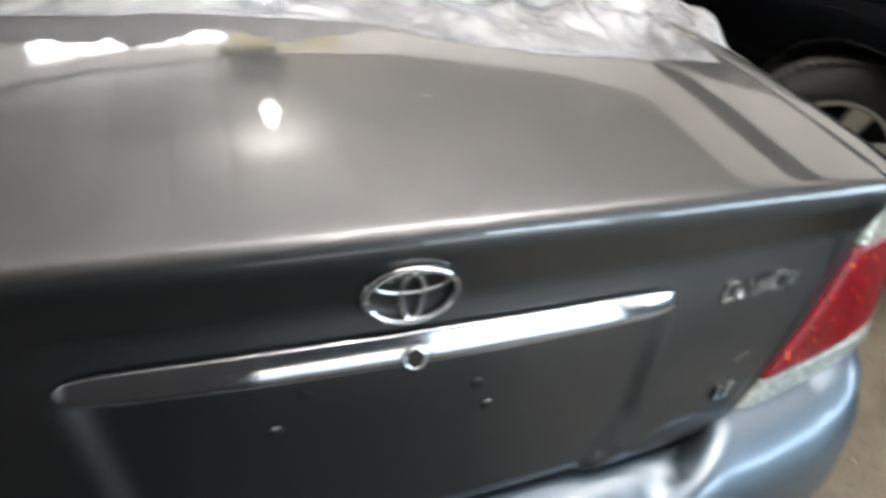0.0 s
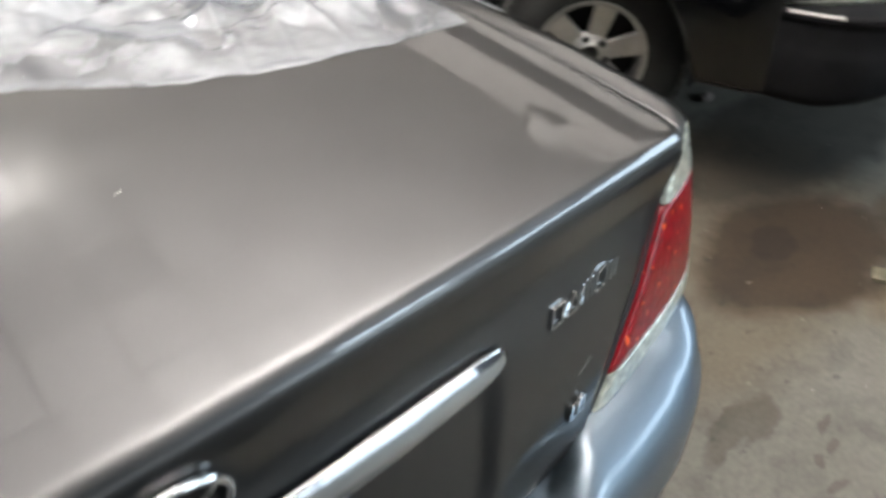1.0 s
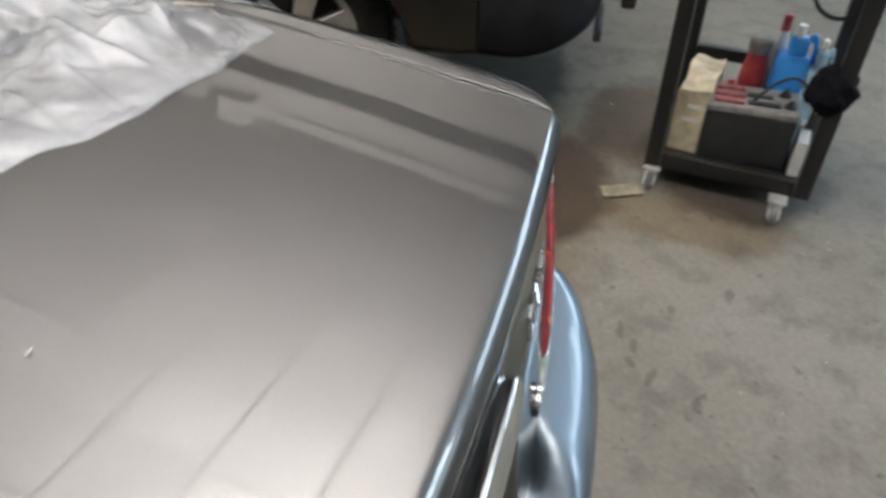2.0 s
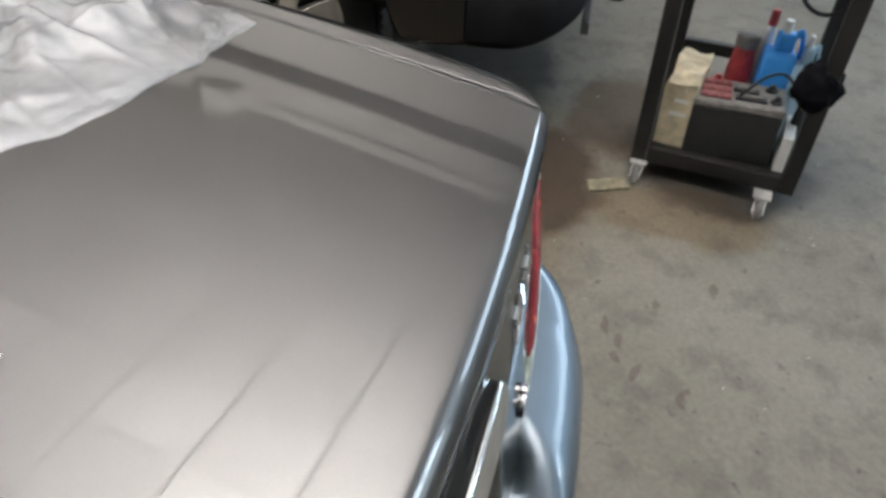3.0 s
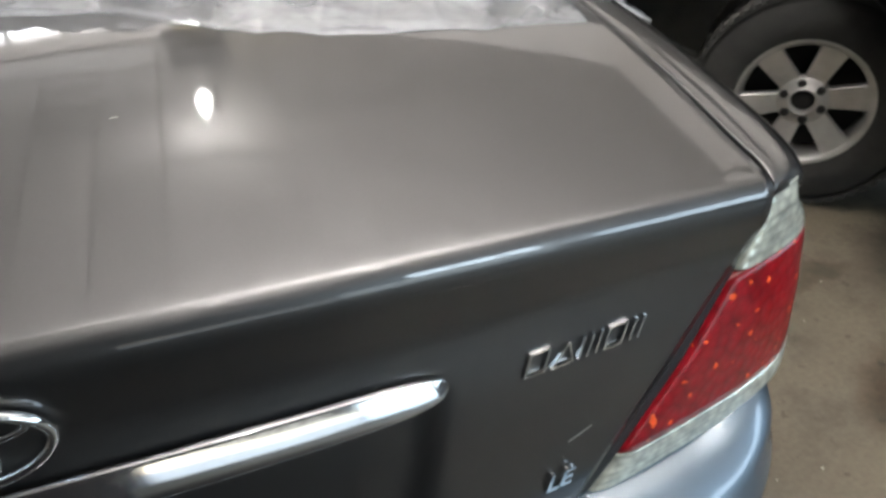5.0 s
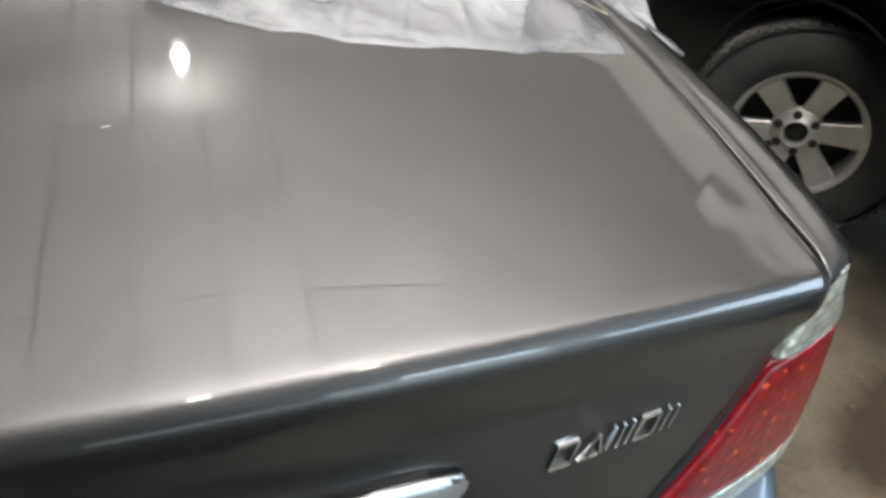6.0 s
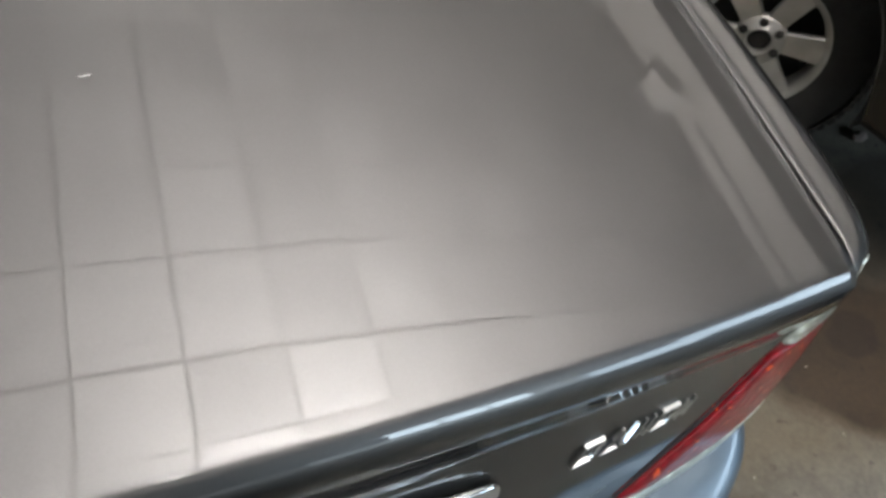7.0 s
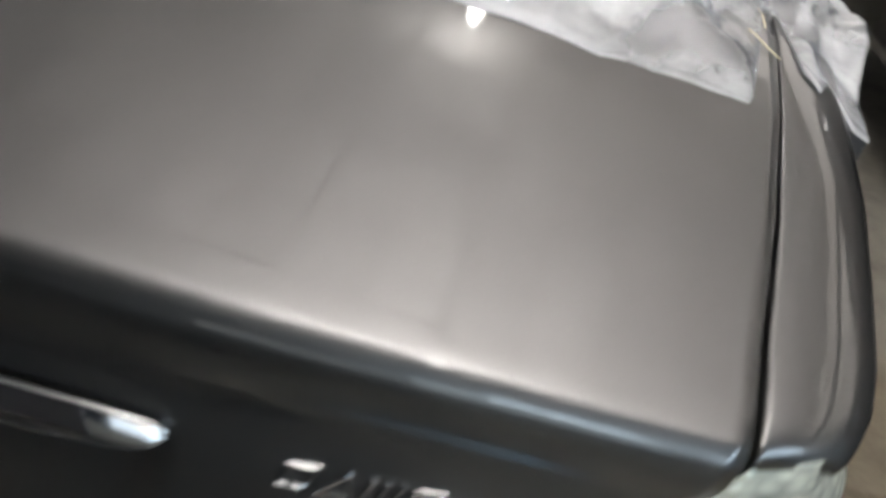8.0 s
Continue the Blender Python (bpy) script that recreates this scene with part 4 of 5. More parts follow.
def road_wheel(name, m, r, rim, width, parent, spokes, lug=6):
    """A wheel whose face looks along its local +z."""
    tb = bmesh.new()
    h = width / 2
    prof = [(rim - 0.012, -h * 0.9), (rim + 0.012, -h), (r - 0.03, -h * 0.98), (r - 0.006, -h * 0.8), (r, -h * 0.5), (r, h * 0.5), (r - 0.006, h * 0.8), (r - 0.03, h * 0.97),
            (rim + 0.06, h * 1.02), (rim + 0.03, h * 1.0), (rim + 0.012, h * 0.95), (rim - 0.012, h * 0.86)]
    lathe(tb, prof, 72)
    tyre = part(name, tb, TYRE, parent, "dusty black tyre", True)
    tyre.matrix_basis = m
    # tread blocks
    for s in (-1, 1):
        tb = bmesh.new()
        lathe(tb, [(r - 0.011, s * h * 0.7 - 0.034), (r - 0.002, s * h * 0.7 - 0.034), (r - 0.002, s * h * 0.7 + 0.034), (r - 0.011, s * h * 0.7 + 0.034)], 64)
        for k in range(64):
            a = 2 * math.pi * k / 64
            n0 = len(tb.verts)
            box(tb, (r - 0.012, -0.012, s * h * 0.7 - 0.035), (r + 0.006, 0.010, s * h * 0.7 + 0.035))
            tb.verts.ensure_lookup_table()
            bmesh.ops.transform(tb, matrix=Matrix.Rotation(a, 4, "Z"), verts=tb.verts[n0:])
        part("tread", tb, TYRE, tyre)
    rb = bmesh.new()
    rf = h * 0.86
    lathe(rb, [(rim - 0.02, -h * 0.85), (rim - 0.03, rf - 0.05), (rim - 0.026, rf - 0.012), (rim - 0.016, rf), (rim - 0.004, rf + 0.004), (rim + 0.004, rf), (rim, rf - 0.015), (rim - 0.01, -h * 0.85)], 72)
    wheel_rim = part("rim", rb, ALLOY, tyre, "dull silver alloy rim", True)
    db = bmesh.new()
    lathe(db, [(0.001, -0.02), (rim - 0.02, -0.02), (rim - 0.02, -0.03)], 40)
    part("brake_drum", db, DARK_METAL, tyre)
    for k in range(spokes):
        a = 2 * math.pi * k / spokes + SPOKE0
        sb = bmesh.new()
        # flat broad spoke with a raised edge, wider towards the rim
        pts = [(0.055, 0.027), (0.085, 0.036), (0.15, 0.041), (rim - 0.03, 0.046), (rim - 0.014, 0.052)]
        rows = []
        for rr, hw in pts:
            zf = rf - 0.030 + 0.022 * smooth(0.08, rim, rr)
            row = [(rr, -hw, zf - 0.03), (rr, -hw, zf - 0.004), (rr, -hw + 0.004, zf), (rr, hw - 0.004, zf), (rr, hw, zf - 0.004), (rr, hw, zf - 0.03)]
            rows.append([sb.verts.new(Matrix.Rotation(a, 4, "Z") @ Vector(p)) for p in row])
        for p, q_ in zip(rows, rows[1:]):
            for j in range(5):
                sb.faces.new((p[j], p[j + 1], q_[j + 1], q_[j]))
        part("spoke", sb, ALLOY, wheel_rim)
    hb = bmesh.new()
    zf = rf - 0.026
    lathe(hb, [(0.088, zf - 0.03), (0.086, zf - 0.006), (0.076, zf), (0.052, zf + 0.002), (0.048, zf + 0.010), (0.042, zf + 0.011), (0.039, zf - 0.004), (0.038, zf - 0.03)], 40)
    part("hub", hb, ALLOY, wheel_rim, "", True)
    hb = bmesh.new()
    lathe(hb, [(0.0385, zf - 0.022), (0.018, zf - 0.016), (0.001, zf - 0.015)], 24)
    part("hub_bore", hb, DARK_METAL, wheel_rim)
    for k in range(lug):
        a = 2 * math.pi * (k + 0.5) / lug + SPOKE0
        c = (0.066 * math.cos(a), 0.066 * math.sin(a))
        nb = bmesh.new()
        lathe(nb, [(0.0155, zf - 0.004), (0.0155, zf + 0.006), (0.011, zf + 0.009), (0.008, zf + 0.010), (0.0005, zf + 0.010)], 6, Matrix.Translation((*c, 0)))
        part("lug_nut", nb, DARK_METAL, wheel_rim)
    return tyre


SPOKE0 = radians(14)
for sx in (-1, 1):
    for wy in (0.98, 3.7):
        road_wheel("wheel", Matrix.Translation((sx * 0.80, wy, 0.32)) @ Matrix.Rotation(radians(90 * sx), 4, "Y"), 0.32, 0.2, 0.2, car, 5, 5)

# ---- clear plastic film over the rear window and roof ----


def film_edge(x):
    base = lerp(x, [(-1.1, 0.76), (-0.8, 0.73), (-0.49, 0.742), (-0.2, 0.69), (0.0, 0.646), (0.1, 0.614), (0.2, 0.553), (0.27, 0.510), (0.36, 0.484), (0.45, 0.474), (0.59, 0.475), (0.66, 0.485), (0.755, 0.505), (0.768, 0.60),
                    (0.785, 0.78), (0.81, 0.79), (0.83, 0.63), (0.85, 0.60), (0.87, 0.64), (0.90, 0.585), (0.94, 0.60), (1.1, 0.66)])
    return base + 0.010 * abs(noise.noise((x * 14, 7.7, 0))) + 0.016 * noise.noise((x * 7, 3.1, 0))


crease_rng = random.Random(12)
# sharp long folds that run down to the edge: place, slant, height, width
CREASES = [(-0.95 + 0.105 * k + crease_rng.uniform(-0.04, 0.04), crease_rng.uniform(-0.9, 0.9), crease_rng.uniform(0.006, 0.022), crease_rng.uniform(0.005, 0.012)) for k in range(19)]


FOLDS = [(crease_rng.uniform(0, 3.14), 0.42 * 0.80 ** k, 0.032 * 0.80 ** k, crease_rng.uniform(0, 1)) for k in range(9)]


def film_base(x, y):
    a = abs(x)
    if a < 0.78:
        return max(lid_top_z(min(0.76, a), y) + 0.002, cabin_z(x, y) + 0.012)
    z0 = max(lid_top_z(0.76, y) + 0.005, cabin_z(0.78, y) + 0.012)
    return max(z0 - 0.9 * (a - 0.78) ** 1.15, lid_top_z(0.76, y) - 0.004 - 0.5 * max(0, a - 0.84))


def film_fn(u, v):
    s = -1.12 + 2.24 * u
    a = abs(s)
    x = s if a < 0.93 else math.copysign(0.93 + 0.25 * (a - 0.93), s)
    ye = film_edge(s)
    lift = lerp(a, [(0.0, 0.010), (0.4, 0.009), (0.6, 0.008), (0.74, 0.006), (1.2, 0.003)])
    y = ye + (2.4 - ye) * v ** 1.6
    rise = smooth(0.0, 0.2, y - ye)
    z = film_base(x, y) - 0.0008 + lift * rise * (1 - 0.6 * smooth(0.1, 0.3, y - ye))
    if a > 0.93:
        z -= (a - 0.93) * 1.0
    amp = min(1.0, 0.03 + (y - ye) * (3.2 + 4.5 * smooth(0.15, 0.4, x)))
    wx = x + 0.03 * noise.noise((x * 6, y * 6, 9))
    wy = y + 0.03 * noise.noise((x * 5, y * 6, 4))
    c3 = noise.voronoi(Vector((wx * 30 + 7, y * 22, 2.3)))[0]
    f = 0.006 * (c3[0] - 0.2)
    # flat facets that meet in sharp folds
    for ang, length, high, shift in FOLDS:
        k = (wx * math.cos(ang) + wy * math.sin(ang)) / length + shift + 0.2 * noise.noise((x * 2.2, y * 2.2, ang * 9))
        f += high * (abs(2 * (k - math.floor(k)) - 1) - 0.4)
    for x0, slope, high, wide in CREASES:
        d = abs(x - x0 - slope * (y - 0.5) + 0.02 * noise.noise((y * 5, x0 * 9, 0)))
        f += high * math.exp(-d / wide) * (0.6 + 0.6 * noise.noise((y * 4, x0 * 7, 3)))
    f = max(-0.012 if y > 0.75 else -0.003, f)
    return (x + 0.012 * noise.noise((x * 8, y * 8, 5)) * amp, y + 0.004 * noise.noise((x * 20, 3, y * 9)), z + amp * f)


film = thing("plastic_film", "crumpled clear plastic masking film draped over the car's rear window", "plastic sheet")
grid("sheet", film_fn, 500, 280, FILM, film, "crumpled clear plastic sheet")


def hem_fn(u, v):
    s = -0.93 + 1.86 * u
    x, y, z = film_fn((s + 1.12) / 2.24, 0.0)
    ye = film_edge(s)
    y = ye - 0.003 + (0.028 + 0.012 * noise.noise((s * 11, 2, 0))) * v
    return (x, y, film_base(x, y) - 0.003 * (1 - min(1.0, v * 5)) + 0.0008 * math.sin(math.pi * v) + 0.0012 * abs(noise.noise((s * 40, v * 3, 1))))


grid("hem", hem_fn, 300, 8, FILM_HEM, film, "cloudy doubled edge of the sheet")

# loose ends of yellowed tape backing at the sheet's corner
for pts in ([(0.781, 0.77, 0.004), (0.784, 0.75, 0.006), (0.786, 0.735, 0.005), (0.788, 0.72, 0.002)], [(0.762, 0.688, 0.004), (0.770, 0.672, 0.006), (0.786, 0.655, 0.004), (0.801, 0.645, 0.002)]):
    strand = thing("tape_strand", "thin yellowed strand of masking tape beside the plastic film", "tape", "tape strands")
    bm = bmesh.new()
    tube(bm, curve([(x, y, lid_top_z(x, y) + h) for x, y, h in pts], 24), 0.001, 6)
    part("strand", bm, CARD, strand, smooth=True)

# ---- the dark off-road car, nose towards the trolley ----
# local: y forwards, x to its right (towards the saloon), the right front wheel near the origin
SUV_M = Matrix.Translation((2.05, 1.32, 0)) @ Matrix.Rotation(math.atan2(-0.99, 0.14) - radians(90), 4, "Z")
suv = thing("off_road_car", "black off-road car with silver alloy wheels, front wheels steered", "car", m=SUV_M)
SW = 1.66


def suv_top(y):
    return lerp(y, [(-3.6, 0.75), (-3.58, 1.0), (-3.45, 1.5), (-3.3, 1.72), (-2.6, 1.8), (-1.2, 1.76), (-0.9, 1.62), (-0.35, 1.14), (0.0, 1.10), (0.6, 1.05), (0.86, 0.99), (0.96, 0.86), (0.98, 0.72)])


def suv_inward(z):
    return 0.0 if z < 1.0 else 0.22 * ((z - 1.0) / 0.8) ** 1.3


def suv_nose(y):
    """How far the sides draw in towards the nose."""
    return 0.30 * max(0.0, (y - 0.55) / 0.43) ** 2.4


def suv_side(sgn):
    def fn(u, v):
        y = -3.58 + 4.56 * u
        lo = 0.40
        for wy in (0.0, -2.7):
            d = abs(y - wy)
            if d < 0.44:
                lo = max(lo, 0.373 + math.sqrt(0.44 ** 2 - d * d))
        z = lo + (max(suv_top(y), 0.72) - lo) * v
        bulge = 0.025 * math.exp(-((z - 0.78) / 0.22) ** 2)
        x = bulge - suv_inward(z) - suv_nose(y)
        return (x if sgn > 0 else -SW - x, y, z)
    grid("body_side", fn, 140, 26, SUV_PAINT, suv, "", 0.01, 0)


suv_side(1)
suv_side(-1)


def suv_top_fn(u, v):
    y = -3.59 + 4.57 * v
    z = suv_top(y)
    x0 = -suv_inward(z) - suv_nose(y)
    x1 = -SW - x0
    return (x0 + (x1 - x0) * u, y, z + 0.03 * math.sin(math.pi * u))


grid("roof_and_bonnet", suv_top_fn, 20, 90, SUV_PAINT, suv, "", 0.01, 0)
bm = bmesh.new()
box(bm, (-SW + 0.34, -3.5, 0.36), (-0.34, 0.8, 0.62), 0.03)
part("underbody", bm, DARK_PLASTIC, suv)
for sg in (0, 1):
    def liner_fn(u, v, sg=sg):
        a = math.pi * u
        x = -0.02 - 0.32 * v
        return (x if sg == 0 else -SW - x, 0.43 * math.cos(a), 0.36 + 0.44 * math.sin(a))
    grid("arch_liner", liner_fn, 24, 4, DARK_PLASTIC, suv, "", 0.004, 0)
bm = bmesh.new()
box(bm, (-SW + 0.2, -3.6, 1.05), (-0.2, -3.5, 1.6), 0.02)
part("rear_screen", bm, GLASS, suv)
for xo in (-0.12, -SW + 0.12):
    for y0, y1 in ((-3.2, -2.3), (-2.2, -1.5), (-1.42, -0.95)):
        bm = bmesh.new()
        box(bm, (xo - 0.02, y0, 1.14), (xo + 0.02, y1, 1.54), 0.008)
        part("window_pane", bm, GLASS, suv)


SUV_BP = curve([(0.012, 0.70, 0), (0.016, 0.80, 0), (0.0, 0.90, 0), (-0.06, 1.0, 0), (-0.20, 1.075, 0), (-0.45, 1.11, 0), (-0.83, 1.12, 0), (-1.21, 1.11, 0), (-1.46, 1.075, 0), (-1.60, 1.0, 0), (-1.66, 0.90, 0), (-1.676, 0.80, 0), (-1.672, 0.70, 0)], 120)


def suv_bumper_fn(u, v):
    k = u * (len(SUV_BP) - 1)
    i = min(int(k), len(SUV_BP) - 2)
    p = SUV_BP[i].lerp(SUV_BP[i + 1], k - i)
    c = Vector((-SW / 2, 0.3, 0))
    front = smooth(0.86, 1.08, p.y)
    z0 = 0.385 + 0.03 * front
    prof = [(0.14, 0.70), (0.05, 0.699), (0.012, 0.694), (0.0, 0.685), (0.002, 0.672), (0.010, 0.664), (0.010, 0.60), (0.004, 0.56), (0.006, 0.50), (0.02, z0 + 0.04), (0.05, z0 + 0.01), (0.12, z0)]
    k = v * (len(prof) - 1)
    i = min(int(k), len(prof) - 2)
    f = k - i
    o = prof[i][0] * (1 - f) + prof[i + 1][0] * f
    z = prof[i][1] * (1 - f) + prof[i + 1][1] * f
    q_ = p + (c - p).normalized() * o
    return (q_.x, q_.y, z)


suv_bumper = grid("front_bumper", suv_bumper_fn, 90, 44, SUV_TRIM, suv, "dusty black front bumper", 0.006, 0)


def ledge_fn(u, v):
    k = (0.02 + 0.13 * u) * (len(SUV_BP) - 1)
    i = min(int(k), len(SUV_BP) - 2)
    p = SUV_BP[i].lerp(SUV_BP[i + 1], k - i)
    c = Vector((-SW / 2, 0.3, 0))
    a = math.pi * (v - 0.5)
    q_ = p + (c - p).normalized() * (0.004 - 0.009 * math.cos(a))
    return (q_.x, q_.y, 0.69 + 0.007 * math.sin(a))


grid("bumper_moulding", ledge_fn, 40, 8, ALLOY, suv_bumper, "bright moulding on the bumper edge")


bm = bmesh.new()
box(bm, (-0.36, 1.10, 0.53), (-0.30, 1.215, 0.56), 0.006)
box(bm, (-0.37, 1.17, 0.50), (-0.29, 1.225, 0.60), 0.012)
part("tow_hook", bm, DARK_METAL, suv_bumper, "dark steel tow hook")
bm = bmesh.new()
box(bm, (-0.46, 1.085, 0.42), (-0.16, 1.115, 0.46), 0.006)
part("lower_bracket", bm, DARK_PLASTIC, suv_bumper)


def headlamp(sg):
    def fn(u, v):
        y = 0.70 + 0.30 * u
        z = 0.708 + 0.15 * v - 0.02 * u
        x = 0.018 - suv_nose(y) * 1.05 - 0.05 * v * u
        yy = y + 0.02 * u
        return (x if sg > 0 else -SW - x, yy, z)
    grid("headlamp", fn, 24, 10, CLEAR_LENS, suv, "clear headlamp above the bumper", 0.02, 0)


headlamp(1)
headlamp(-1)
bm = bmesh.new()
for k in range(4):
    box(bm, (-SW + 0.42, 0.97, 0.72 + k * 0.05), (-0.42, 1.0, 0.745 + k * 0.05), 0.005)
part("grille", bm, DARK_PLASTIC, suv)

inv = SUV_M.inverted()
steer = Matrix.Translation((2.09 + 0.722 * 0.107, 1.319 + 0.692 * 0.107, 0.373)) @ Vector((-0.722, -0.692, 0)).to_track_quat("Z", "Y").to_matrix().to_4x4()
wheel_m = inv @ steer
road_wheel("wheel", wheel_m, 0.373, 0.226, 0.25, suv, 6, 6)
turn = wheel_m.to_3x3().to_4x4()
road_wheel("wheel", Matrix.Translation((-SW + 0.14, 0.0, 0.373)) @ turn @ Matrix.Rotation(radians(180), 4, "X"), 0.373, 0.226, 0.25, suv, 6, 6)
for wx, sg in ((-0.14, 1), (-SW + 0.14, -1)):
    road_wheel("wheel", Matrix.Translation((wx, -2.7, 0.373)) @ Matrix.Rotation(radians(90 * sg), 4, "Y"), 0.373, 0.226, 0.25, suv, 6, 6)

# ---- workshop trolley ----
CART_M = Matrix.Translation((2.18, -0.286, 0)) @ Matrix.Rotation(radians(-4.6), 4, "Z")
# local: front faces -x, width along y, depth towards +x
cart = thing("tool_trolley", "black steel workshop trolley on castors", "trolley", m=CART_M)
CW, CD, CH = 0.252, 0.42, 0.92
for x in (0.0, CD):
    for y in (-CW, CW):
        bm = bmesh.new()
        box(bm, (x - 0.024, y - 0.026, 0.07), (x + 0.024, y + 0.026, CH), 0.004)
        part("post", bm, CART_STEEL, cart)
for z in (0.098, CH - 0.02):
    for y in (-CW, CW):
        bm = bmesh.new()
        box(bm, (0.0245, y - 0.02, z - 0.025), (CD - 0.0245, y + 0.02, z + 0.025), 0.004)
        part("side_rail", bm, CART_STEEL, cart)
    for x in (0.0, CD):
        bm = bmesh.new()
        box(bm, (x - 0.02, -CW + 0.0265, z - 0.03), (x + 0.02, CW - 0.0265, z + 0.03), 0.004)
        part("cross_rail", bm, CART_STEEL, cart)
bm = bmesh.new()
box(bm, (0.0205, -CW + 0.0225, 0.11), (CD - 0.0205, CW - 0.0225, 0.118))
part("bottom_shelf", bm, CART_STEEL, cart)
bm = bmesh.new()
box(bm, (-0.03, -CW - 0.03, CH + 0.002), (CD + 0.03, CW + 0.03, CH + 0.02), 0.004)
part("top_shelf", bm, CART_STEEL, cart)
bm = bmesh.new()
box(bm, (CD - 0.018, -CW + 0.0265, 0.325), (CD + 0.018, CW - 0.0265, 0.37), 0.004)
part("back_rail", bm, CART_STEEL, cart)
# swivel castors: mounting plate, slanted fork, wheel trailing behind the swivel
for x, y, tx in ((-0.045, -0.185, -0.055), (-0.01, 0.245, -0.055), (CD - 0.03, -CW + 0.03, 0.03), (CD - 0.03, CW - 0.03, 0.03)):
    bm = bmesh.new()
    box(bm, (x - 0.032, y - 0.03, 0.064), (x + 0.032, y + 0.03, 0.0685), 0.001)
    lathe(bm, [(0.001, 0.052), (0.024, 0.052), (0.026, 0.058), (0.024, 0.064), (0.001, 0.064)], 20, Matrix.Translation((x, y, 0)))
    fork = part("castor", bm, ZINC, cart, "bright zinc swivel castor")
    for sd in (-1, 1):
        bm = bmesh.new()
        yy = y + sd * 0.0175
        vs = [bm.verts.new((px, yy + o, pz)) for o in (-0.0015, 0.0015) for px, pz in ((x - 0.024, 0.062), (x + 0.024, 0.062), (x + tx + 0.011, 0.024), (x + tx - 0.011, 0.024))]
        for q in ((0, 1, 2, 3), (7, 6, 5, 4), (0, 4, 5, 1), (1, 5, 6, 2), (2, 6, 7, 3), (3, 7, 4, 0)):
            bm.faces.new([vs[i] for i in q])
        part("fork_plate", bm, ZINC, fork)
    bm = bmesh.new()
    lathe(bm, [(0.001, -0.012), (0.024, -0.012), (0.031, -0.009), (0.034, -0.004), (0.034, 0.004), (0.031, 0.009), (0.024, 0.012), (0.001, 0.012)], 24, Matrix.Translation((x + tx, y, 0.034)) @ Matrix.Rotation(radians(90), 4, "X"))
    part("castor_wheel", bm, CASTOR_GREY, fork)


def on_cart(x, y, z, turn=0):
    return CART_M @ Matrix.Translation((x, y, z)) @ Matrix.Rotation(radians(turn), 4, "Z")


SHELF = 0.119
battery = thing("car_battery", "dusty black car battery with grey and red lid", "battery", m=on_cart(0.122, -0.02, SHELF, 5))
bm = bmesh.new()
box(bm, (-0.09, -0.145, 0.0), (0.09, 0.145, 0.185), 0.006)
part("case", bm, BATTERY_BLACK, battery)
bm = bmesh.new()
box(bm, (-0.092, -0.147, 0.186), (0.092, 0.147, 0.212), 0.006)
part("lid", bm, BATTERY_GREY, battery)
# scuffed red cover, ribbed dark recesses and the two terminals
for x0, x1 in ((-0.07, -0.035), (-0.02, 0.015), (0.03, 0.06)):
    bm = bmesh.new()
    box(bm, (x0, 0.03, 0.2125), (x1, 0.13, 0.224), 0.004)
    part("red_cover", bm, BATTERY_RED, battery, "scuffed red lid cover")
for x0, x1, y0, y1 in ((-0.058, -0.024, -0.085, 0.018), (0.0, 0.03, -0.06, 0.025)):
    bm = bmesh.new()
    box(bm, (x0, y0, 0.2125), (x1, y1, 0.219), 0.003)
    rec = part("vent_cover", bm, DARK_PLASTIC, battery)
    bm = bmesh.new()
    box(bm, (x0 + 0.011, y0 + 0.015, 0.2195), (x1 - 0.011, y1 - 0.015, 0.226), 0.002)
    part("vent_rib", bm, BATTERY_GREY, rec)
for tx, ty, mt in ((-0.035, -0.115, DARK_PLASTIC), (0.05, -0.1, DARK_PLASTIC), (0.07, 0.08, RED_PLASTIC)):
    bm = bmesh.new()
    lathe(bm, [(0.02, 0.2125), (0.02, 0.22), (0.012, 0.222), (0.009, 0.236), (0.001, 0.237)], 18, Matrix.Translation((tx, ty, 0)))
    part("terminal_cap", bm, mt, battery)

carton = thing("cardboard_box", "torn beige cardboard carton beside the battery", "box", m=on_cart(0.16, 0.155, SHELF, -3))
bm = bmesh.new()
box(bm, (-0.12, -0.045, 0), (0.14, 0.06, 0.255), 0.003)
bmesh.ops.subdivide_edges(bm, edges=[e for e in bm.edges if e.calc_length() > 0.05], cuts=5, use_grid_fill=True)
for vt in bm.verts:
    k = vt.co.z / 0.27
    vt.co += Vector((0.012, 0.014, 0.03)) * k * noise.noise(vt.co * 14)
part("carton", bm, CARD, carton)
for k in range(3):
    bm = bmesh.new()
    box(bm, (-0.1213, -0.03, 0.12 + k * 0.05), (-0.1205, 0.03 - k * 0.01, 0.135 + k * 0.05))
    part("printed_bar", bm, WHITE_PLASTIC, carton)

white_box = thing("white_carton", "narrow white carton standing beside the battery", "box", m=on_cart(0.12, -0.207, SHELF, 0))
bm = bmesh.new()
box(bm, (-0.09, -0.018, 0), (0.09, 0.018, 0.13), 0.003)
part("carton", bm, WHITE_PLASTIC, white_box)


